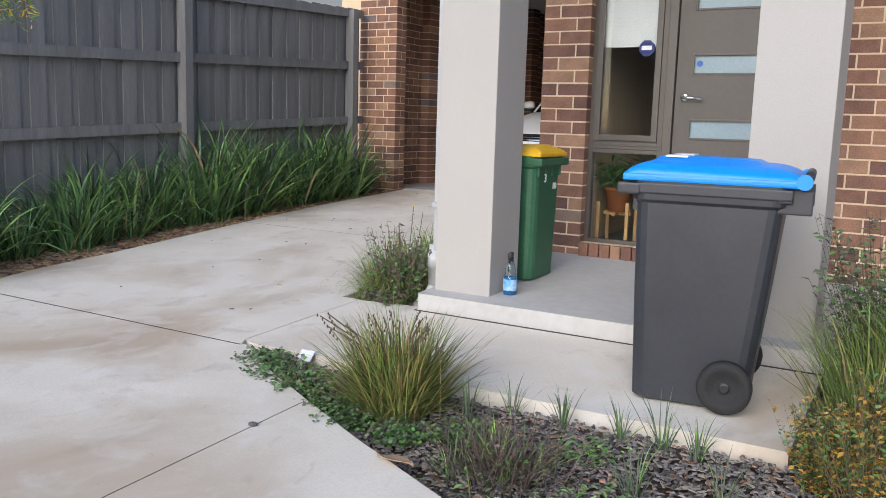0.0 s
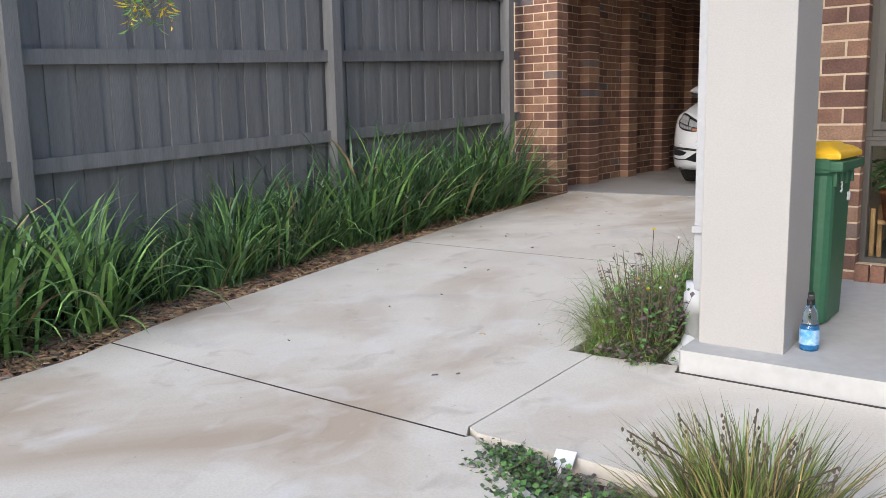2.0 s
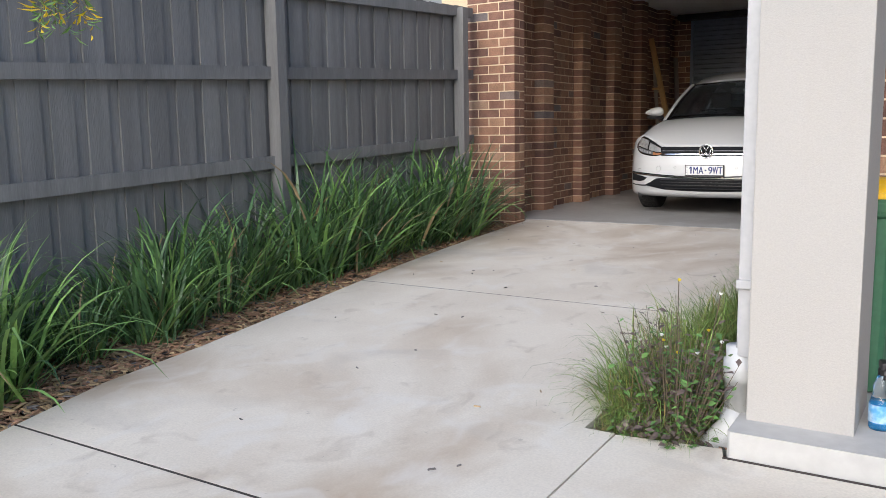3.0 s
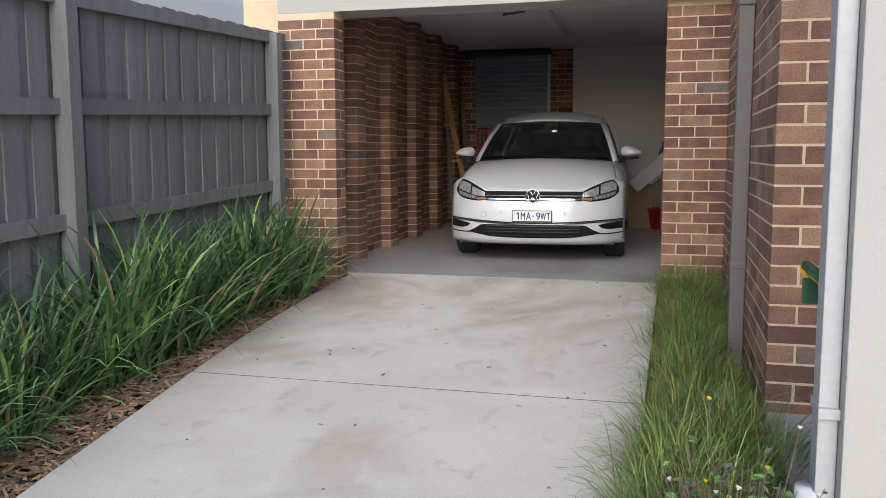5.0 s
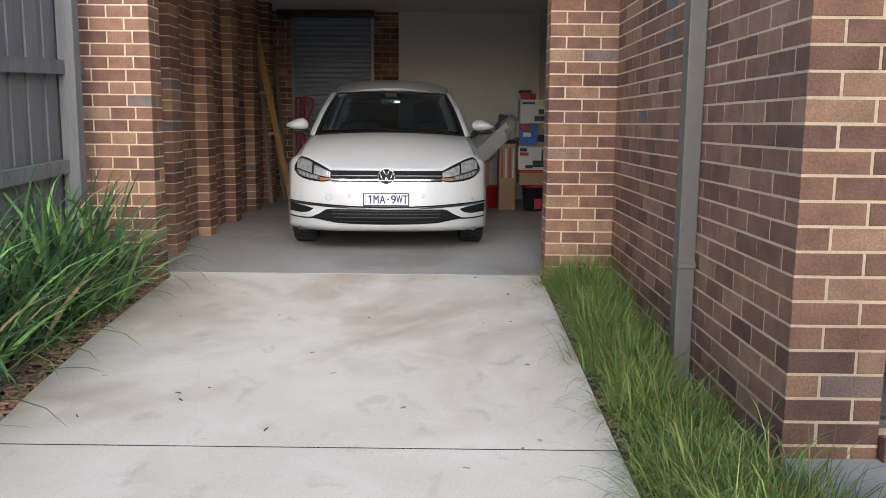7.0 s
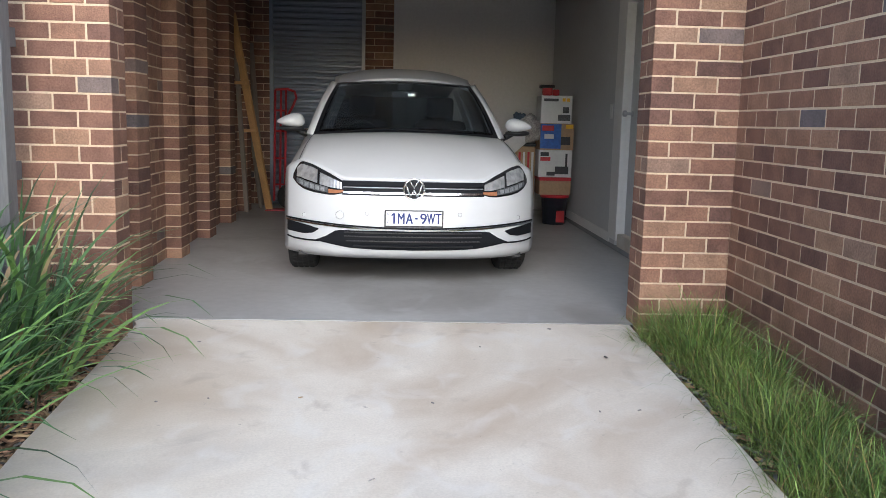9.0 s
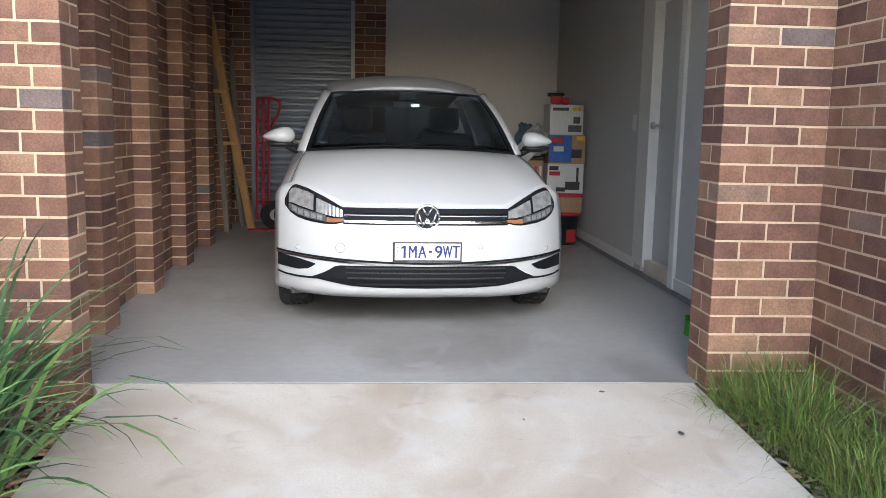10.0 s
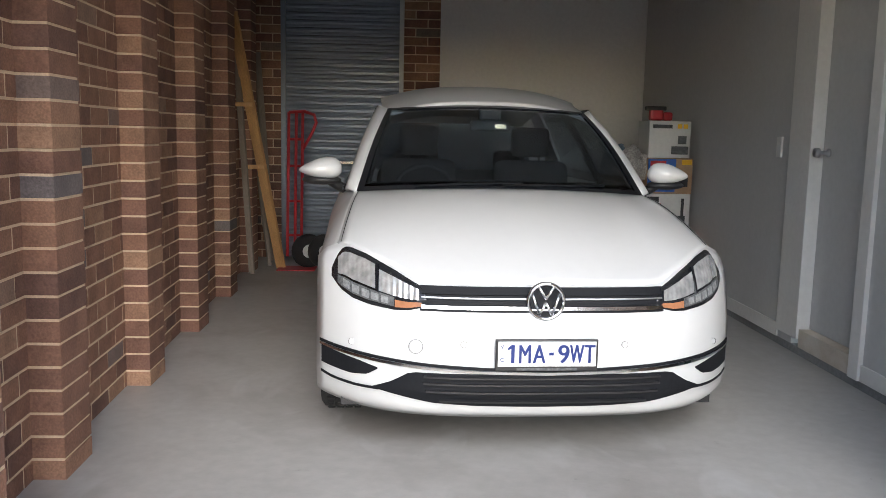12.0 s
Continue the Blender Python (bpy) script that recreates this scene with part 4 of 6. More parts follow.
def blades(rng, n, length, width, spread, lean, droop, mats, weights, seg=4, base=0.06, twist=0.5, fold=True):
    """Long arching leaves from one tuft: each a tapering strip, folded along its rib."""
    verts, faces, idx = [], [], []
    for _ in range(n):
        a = rng.uniform(0, 2 * math.pi)
        r = base * math.sqrt(rng.random())
        L = length * rng.uniform(0.42, 1.12)
        out = spread * rng.uniform(0.15, 1.0)
        w = width * rng.uniform(0.6, 1.15)
        px, py = r * math.cos(a) + rng.gauss(0, base * 0.3), r * math.sin(a) + rng.gauss(0, base * 0.3)
        b = a + rng.gauss(0, twist)
        dx, dy = math.cos(b), math.sin(b)
        th = rng.uniform(0.03, lean) * (0.45 + 0.55 * out / max(spread, 0.01))
        bend = droop * rng.uniform(0.3, 1.2)
        x, y, z = px, py, 0.0
        side = rng.uniform(-0.7, 0.7)
        sx, sy = -dy * math.cos(side) + dx * math.sin(side), dx * math.cos(side) + dy * math.sin(side)
        mi = rng.choices(range(len(mats)), weights)[0]
        k0 = len(verts)
        for k in range(seg + 1):
            f = k / seg
            ww = w * (0.75 + 0.6 * f) if f < 0.4 else w * (1 - ((f - 0.4) / 0.6) ** 2.0)
            verts += [(x - sx * ww / 2, y - sy * ww / 2, z), (x + sx * ww / 2, y + sy * ww / 2, z)]
            ang = th + bend * f ** 2.4
            st = L / seg
            x += dx * math.sin(ang) * st
            y += dy * math.sin(ang) * st
            z += math.cos(ang) * st
            if z < 0.01:
                z = 0.01
        for k in range(seg):
            q = k0 + 2 * k
            faces.append((q, q + 1, q + 3, q + 2))
            idx.append(mi)
    return verts, faces, idx


def leafy(rng, stems, height, spread, leaf, mats, weights, per=14, width=0.5):
    """A bushy herb: thin stems with small pointed leaves all along them."""
    verts, faces, idx = [], [], []
    for _ in range(stems):
        a = rng.uniform(0, 2 * math.pi)
        out = spread * rng.random() ** 0.7
        h = height * rng.uniform(0.5, 1.0)
        x0, y0 = 0.3 * out * math.cos(a), 0.3 * out * math.sin(a)
        x1, y1 = out * math.cos(a), out * math.sin(a)
        k = len(verts)
        verts += [(x0 - 0.002, y0, 0), (x0 + 0.002, y0, 0), (x1 + 0.001, y1, h), (x1 - 0.001, y1, h)]
        faces.append((k, k + 1, k + 2, k + 3))
        idx.append(0)
        for j in range(per):
            f = 0.1 + 0.9 * (j + rng.random()) / per
            px, py, pz = x0 + (x1 - x0) * f, y0 + (y1 - y0) * f, h * f
            b, el = rng.uniform(0, 2 * math.pi), rng.uniform(-0.3, 0.9)
            L = leaf * rng.uniform(0.5, 1.2)
            d = Vector((math.cos(b) * math.cos(el), math.sin(b) * math.cos(el), math.sin(el)))
            s = d.cross(Vector((rng.gauss(0, 0.4), rng.gauss(0, 0.4), 1))).normalized() * L * width / 2
            p = Vector((px, py, pz))
            k = len(verts)
            q = p + d * L * 0.45
            e = p + d * L - Vector((0, 0, L * 0.2))
            verts += [p, q + s, e, q - s, q - Vector((0, 0, L * 0.06))]
            faces += [(k, k + 1, k + 4), (k + 1, k + 2, k + 4), (k + 2, k + 3, k + 4), (k + 3, k, k + 4)]
            idx += [1 + rng.choices(range(len(mats) - 1), weights)[0]] * 4
    return verts, faces, idx


rng = random.Random(7)
left_edge = lambda y: lerp_table([(2.5, -5.16), (3.44, -5.27), (4.0, -5.4), (5.0, -5.5), (6.27, -5.68), (7.7, -5.83), (9.2, -5.9)], y)
# strappy clumps along the fence


def tuft_meshes(name, v, f, i, mats, split):
    """Two meshes from one tuft: its green leaves, and those of the last material."""
    out = []
    for dry in (False, True):
        keep = [k for k in range(len(f)) if (i[k] == split) == dry]
        me = bpy.data.meshes.new(name)
        used = sorted({q for k in keep for q in f[k]})
        ix = {q: n for n, q in enumerate(used)}
        me.from_pydata([v[q] for q in used], [], [[ix[q] for q in f[k]] for k in keep])
        for m in mats:
            me.materials.append(m)
        me.polygons.foreach_set("material_index", [i[k] for k in keep])
        out.append(me)
    return out


def plant(name, label, category, group, meshes, m):
    t = new(name)
    t.empty_display_size = 0.05
    t.matrix_basis = m
    tagged(t, label, category, group)
    for n, me in zip(("leaves", "dry_leaves"), meshes):
        o = new(n, me)
        o.parent = t
    return t


SM = [STRAP, STRAP_PALE, STRAP_DRY]
# in the dark clumps the share of pale blades paints in leaf highlights
straps = [tuft_meshes("leaves", *blades(rng, 150 if k < 5 else 90, 0.92, 0.022 if k < 5 else 0.029, 1.0, 1.1, 2.1, SM, (0.66, 0.30, 0.04) if k < 5 else (0.2, 0.77, 0.03), 8, 0.13, 1.0), SM, 2) for k in range(7)]
y = 1.8
k = 0
while y < 8.8:
    ex = left_edge(y)
    for row in (0, 1):
        if row and ex + 6.36 < 0.8:
            continue
        x = ex - 0.46 - 0.30 * row if ex + 6.36 > 0.8 else ex - 0.62 * (ex + 6.36)
        pale = y < 3.75 and row == 0
        sc = rng.uniform(0.8, 1.15) * (0.92 if row == 0 and not pale else 0.98) * (0.8 if y > 8.3 else 1.12 if y > 6.2 else 1.0)
        if 3.75 < y < 4.9:
            sc *= 0.7 if y < 4.4 else 0.85
        plant("strappy_plant", "bright green broad strappy plant beside the fence" if pale else "dark green strappy clump plant growing along the fence", "plant", "strappy plants along the fence",
              straps[(5 + k % 2) if pale else k % 5], pose(x + rng.uniform(-0.05, 0.05), y + rng.uniform(-0.07, 0.07), gz(y) - 0.06, 0, 0, rng.uniform(0, 360)) @ Matrix.Scale(sc, 4))
        k += 1
    y += 0.36 if k % 3 else 0.3
# fine grass strip beside the house wall
GM = [MONDO, TUSSOCK, STRAW]
mondo = [tuft_meshes("leaves", *blades(rng, 680, 0.345, 0.0036, 1.0, 1.3, 2.9, GM, (0.70, 0.23, 0.07), 6, 0.12, 1.6), GM, 2) for _ in range(4)]
y = 4.66
k = 0
while y < 9.12:
    for x in ((-3.05, -2.84) if k % 3 else (-2.96,)):
        sc = rng.uniform(0.72, 1.15) * (1.25 if y < 5.8 else 1.12 if y < 7.4 else 0.92 if y < 8.6 else 1.1)
        plant("grass_clump", "soft fine-leaved green grass clump beside the driveway", "grass clump", "grass clumps along the wall", mondo[k % 4],
              pose(x + rng.uniform(-0.04, 0.04), y + rng.uniform(-0.06, 0.06), gz(y) - 0.06, 0, 0, rng.uniform(0, 360)) @ Matrix.Scale(sc, 4))
        k += 1
    y += rng.uniform(0.22, 0.36)
for x, y, sc in ((-3.12, 4.57, 0.42), (-3.0, 4.54, 0.36), (-3.08, 4.76, 1.1), (-2.88, 4.53, 0.4)):
    plant("grass_clump", "soft fine-leaved green grass clump at the corner of the strip", "grass clump", "grass clumps along the wall", mondo[k % 4], pose(x, y, gz(y) - 0.05, 0, 0, 70 * k) @ Matrix.Scale(sc, 4))
    k += 1
# the large olive tussock in the front bed, with seed heads
tus = thing("tussock_grass", "large olive green tussock grass with straw tips", "grass", (-2.02, 3.22, gz(3.2) - 0.06))
v, f, i = blades(rng, 1450, 0.43, 0.006, 1.0, 1.25, 0.9, [TUSSOCK, MONDO, STRAW], (0.56, 0.22, 0.22), 6, 0.10, 0.7)
mesh_thing("foliage", v, f, [TUSSOCK, MONDO, STRAW], i, tus)
bm = bmesh.new()
for k in range(18):
    a, out = rng.uniform(0, 2 * math.pi), rng.uniform(0.10, 0.34)
    h = rng.uniform(0.30, 0.46)
    p1 = Vector((out * math.cos(a), out * math.sin(a), h))
    tube(bm, [(0.05 * math.cos(a), 0.05 * math.sin(a), 0.05), p1 * 0.6 + Vector((0, 0, 0.08)), p1], 0.0022, 4)
    for j in range(5):
        q = p1 - Vector((out * math.cos(a), out * math.sin(a), h)) * 0.035 * j + Vector((rng.gauss(0, 0.006), rng.gauss(0, 0.006), 0))
        bmesh.ops.create_icosphere(bm, subdivisions=1, radius=0.005, matrix=Matrix.Translation(q) @ Matrix.Diagonal((0.8, 0.8, 1.4, 1)))
part("seed_heads", bm, STEM, tus, "dark brown seed heads")


def herb(name, label, category, at, sc=1.0, **kw):
    v, f, i = leafy(rng, **kw)
    o = mesh_thing(name, v, f, kw["mats"], i)
    o.matrix_basis = pose(*at, 0, 0, rng.uniform(0, 360)) @ Matrix.Scale(sc, 4)
    return tagged(o, label, category)


for x, y, s in ((-2.86, 3.36, 1.0), (-2.66, 3.27, 1.1), (-2.45, 3.2, 1.1), (-2.25, 3.1, 0.9), (-2.1, 2.98, 0.9), (-1.85, 2.98, 0.9), (-1.65, 3.12, 0.9)):
    herb("clover_patch", "low green clover patch creeping over the bed edge", "ground cover", (x, y, gz(y) - 0.055), s, stems=150, height=0.085, spread=0.16, leaf=0.022, mats=[STEM, LEAF, LEAF_GREY], weights=(0.6, 0.4), per=7, width=0.9)
# brown spent herb, green weeds and tufts in the mulch
v, f, i = blades(rng, 420, 0.30, 0.004, 1.0, 1.3, 0.7, [LEAF_PURPLE, STEM, MONDO], (0.5, 0.3, 0.2), 4, 0.13, 0.6)
bh = thing("brown_herb", "brownish wispy low herb in the mulch bed", "herb", (-1.42, 2.92, gz(2.9) - 0.06))
o = mesh_thing("foliage", v, f, [LEAF_PURPLE, STEM, MONDO], i, bh)
o.matrix_basis = Matrix.Diagonal((1.1, 1.1, 0.62, 1))
v, f, i = leafy(rng, stems=90, height=0.16, spread=0.24, leaf=0.022, mats=[STEM, LEAF_PURPLE, STEM, LEAF], weights=(0.5, 0.3, 0.2), per=12, width=0.4)
mesh_thing("leaves", v, f, [STEM, LEAF_PURPLE, STEM, LEAF], i, bh)
for x, y in ((-1.2, 3.2), (-1.05, 2.85), (-0.86, 2.72), (-1.3, 2.66)):
    herb("green_weed", "small bright green weed in the dark mulch", "weed", (x, y, gz(y) - 0.06), 1.0, stems=26, height=0.09, spread=0.16, leaf=0.036, mats=[STEM, LEAF, STRAP_PALE], weights=(0.6, 0.4), per=6, width=0.35)
tuft = [blades(rng, 26, 0.27, 0.007, 1.0, 0.8, 0.8, [LEAF_GREY, STRAP_PALE], (0.8, 0.2), 5, 0.02, 0.6) for _ in range(3)]
for k, (x, y) in enumerate(((-1.62, 3.43), (-1.40, 3.41), (-1.17, 3.4), (-1.02, 3.4), (-0.9, 3.39), (-1.0, 3.0), (-0.75, 3.1), (-1.72, 3.25), (-1.55, 2.82))):
    v, f, i = tuft[k % 3]
    o = mesh_thing("grass_tuft", v, f, [LEAF_GREY, STRAP_PALE], i)
    o.matrix_basis = pose(x, y, gz(y) - 0.06, 0, 0, rng.uniform(0, 360)) @ Matrix.Scale(rng.uniform(0.6, 0.9), 4)
    tagged(o, "grey-green grass tuft beside the concrete path edge", "grass tuft", "grass tufts in the bed")
# planting beside the bin
for x, y, s in ((-0.50, 3.32, 0.85), (-0.36, 3.2, 0.95), (-0.28, 3.45, 1.05)):
    herb("orange_shrub", "low shrub with orange and yellow leaf tips", "shrub", (x, y, gz(y) - 0.06), s, stems=110, height=0.40, spread=0.2, leaf=0.026, mats=[STEM, LEAF_ORANGE, LEAF, TUSSOCK], weights=(0.5, 0.3, 0.2), per=22, width=0.5)
for x, y, s in ((-0.36, 3.72, 0.95), (-0.2, 4.0, 1.1), (-0.45, 4.12, 0.8), (-0.05, 3.7, 1.1)):
    v, f, i = blades(rng, 420, 0.62, 0.006, 1.0, 0.8, 1.3, [MONDO, TUSSOCK, STRAW], (0.5, 0.4, 0.1), 5, 0.12, 0.5)
    o = mesh_thing("tussock_grass", v, f, [MONDO, TUSSOCK, STRAW], i)
    o.matrix_basis = pose(x, y, gz(y) - 0.06) @ Matrix.Scale(s, 4)
    tagged(o, "green tussock grass growing beside the path", "grass", "tussocks beside the path")
herb("grey_shrub", "rounded grey-green shrub beside the porch wall", "shrub", (-0.36, 4.3, 0.1), 0.85, stems=190, height=0.88, spread=0.42, leaf=0.045, mats=[STEM, LEAF_GREY, LEAF], weights=(0.75, 0.25), per=26, width=0.45)
# flowering weeds at the foot of the downpipe
wd = thing("flowering_weed", "tall purplish weed with small white and yellow flowers", "weed", (-2.93, 4.62, gz(4.6) - 0.06))
v, f, i = leafy(rng, stems=95, height=0.50, spread=0.27, leaf=0.042, mats=[STEM, LEAF_PURPLE, LEAF], weights=(0.5, 0.5), per=11, width=0.5)
mesh_thing("foliage", v, f, [STEM, LEAF_PURPLE, LEAF], i, wd)
for k in range(10):
    a, out, h = rng.uniform(0, 2 * math.pi), rng.uniform(0.03, 0.26), rng.uniform(0.32, 0.6)
    px, py = out * math.cos(a), out * math.sin(a)
    part("flower_stalk", tube(bmesh.new(), [(0.3 * px, 0.3 * py, 0), (0.7 * px, 0.7 * py, 0.5 * h), (px, py, h)], 0.002, 5), STEM, wd)
    bm = lathe(bmesh.new(), [(0.003, 0), (0.007, 0.006), (0.008, 0.008), (0.003, 0.007)], 9, pose(px, py, h, rng.uniform(-25, 25), rng.uniform(-25, 25), 0))
    part("flower", bm, PETAL_W if k % 3 else PETAL_Y, wd)
for x, y, s in ((-3.02, 4.53, 0.9), (-2.86, 4.5, 1.0), (-3.14, 4.6, 0.7)):
    herb("purple_weed", "low purplish green weed at the corner of the strip", "weed", (x, y, gz(y) - 0.055), s, stems=40, height=0.13, spread=0.12, leaf=0.04, mats=[STEM, LEAF_PURPLE, LEAF], weights=(0.55, 0.45), per=7, width=0.6)
# drooping twig of a tree over the fence
tw = thing("overhanging_branch", "yellow-green wattle twig hanging over the fence", "branch", (-5.58, 4.0, 2.0))
v, f, i = leafy(rng, stems=26, height=0.34, spread=0.17, leaf=0.09, mats=[STEM, STRAP_PALE, PETAL_Y], weights=(0.7, 0.3), per=9, width=0.16)
o = mesh_thing("leaves", v, f, [STEM, STRAP_PALE, PETAL_Y], i, tw)
o.matrix_basis = pose(0, 0, 0, 180, 0, 0)
part("twig", tube(bmesh.new(), [(0, 0, -0.12), (-0.05, 0.02, 0.15), (-0.6, -0.1, 0.5), (-1.9, -0.3, 0.75)], 0.007, 6, 0.018), STEM, tw)


# ---- mulch ----
def scatter(name, label, n, inside, xr, yr, size, mats, weights, lift=0.0, dz=-0.062, flat=0.5):
    verts, faces, idx = [], [], []
    while n > 0:
        x, y = rng.uniform(*xr), rng.uniform(*yr)
        if not inside(x, y):
            continue
        n -= 1
        a = rng.uniform(0, math.pi)
        l, w, h = size[0] * rng.uniform(0.4, 1.2), size[1] * rng.uniform(0.5, 1.2), size[2] * rng.uniform(0.5, 1.2)
        m = pose(x, y, gz(y) + dz + rng.uniform(0, 0.025), rng.gauss(0, 22) * flat, rng.gauss(0, 22) * flat, math.degrees(a))
        k = len(verts)
        verts += [m @ Vector(p) for p in ((-l / 2, -w / 2, 0), (l / 2, -w / 3, 0), (l / 2.2, w / 2, 0), (-l / 2.4, w / 2, 0), (-l / 3, -w / 3, h), (l / 3, -w / 4, h), (l / 3, w / 3, h), (-l / 3, w / 4, h))]
        faces += [tuple(k + q for q in g) for g in ((4, 5, 6, 7), (0, 1, 5, 4), (1, 2, 6, 5), (2, 3, 7, 6), (3, 0, 4, 7))]
        idx += [rng.choices(range(len(mats)), weights)[0]] * 5
    return tagged(mesh_thing(name, verts, faces, mats, idx), label, "mulch", kind="stuff")


bed_edge = lambda x: lerp_table([(-3.04, 3.46), (-2.7, 3.24), (-2.32, 3.035), (-1.95, 2.84), (-1.44, 2.6), (-0.6, 2.27), (0.6, 1.9)], x)
in_front = lambda x, y: y > bed_edge(x) + 0.02 and (y < 3.48 or x > -0.6)
scatter("mulch", "dark grey-brown mulch chips in the front bed", 21000, in_front, (-2.9, 1.0), (1.9, 4.4), (0.032, 0.013, 0.006), [CHIP, GREYWOOD, BARK], (0.66, 0.25, 0.09))
scatter("bark_mulch", "red-brown bark mulch and dry litter beside the fence", 13000, lambda x, y: x < left_edge(y) - 0.005 + 0.03 * math.sin(y * 9) * math.sin(y * 23), (-6.38, -5.12), (1.0, 9.22), (0.085, 0.014, 0.008), [BARK, STRAP_DRY, CHIP], (0.52, 0.40, 0.08), dz=-0.034)
scatter("bark_mulch", "dark leaf litter under the grass strip", 2600, lambda x, y: True, (-3.2, -2.72), (4.45, 9.2), (0.05, 0.014, 0.008), [CHIP, BARK, STRAP_DRY], (0.45, 0.35, 0.2), dz=-0.045)
scatter("leaf_litter", "few small dead leaves and crumbs on the driveway", 34, lambda x, y: x > left_edge(y) + 0.05, (-5.8, -3.3), (3.0, 9.2), (0.03, 0.010, 0.005), [CHIP, STRAP_DRY, GREYWOOD], (0.6, 0.2, 0.2), dz=0.0, flat=0.1).data
for x, y, r in ((-2.90, 3.26, 0.016), (-2.5, 3.11, 0.015), (-2.32, 2.73, 0.018)):
    bm = bmesh.new()
    bmesh.ops.create_icosphere(bm, subdivisions=2, radius=r, matrix=pose(x, y, gz(y) + 0.006) @ Matrix.Diagonal((1.1, 0.9, 0.45, 1)))
    tagged(link("dirt_clod", bm, CHIP), "small dark clod of soil on the driveway", "clod", "clods on the driveway")
bm = surf(lambda u, v: Vector((-1.78 + 0.14 * u, 2.735 + 0.07 * v * (1 - abs(2 * u - 1) ** 2), gz(2.7) + 0.008 + 0.03 * u * (1 - u) + 0.012 * (v - 0.5) ** 2)), span(0, 1, 8), span(-0.5, 0.5, 4))
tagged(link("dry_leaf", thick(bm, 0.002), LEAF_DRY), "large tan dry leaf lying on the driveway edge", "leaf")
tg = thing("plant_tag", "small white plastic plant tag in the clover", "plant tag", (-2.67, 3.42, gz(3.4) - 0.045))
part("card", cbox(-0.035, 0.035, -0.002, 0.002, 0.02, 0.085, 0.001), PLATE_WHITE, tg).matrix_basis = pose(0, 0, 0.02, -55, 0, 10)
part("stake", cbox(-0.006, 0.006, -0.002, 0.002, -0.08, 0.05), PLATE_WHITE, tg)


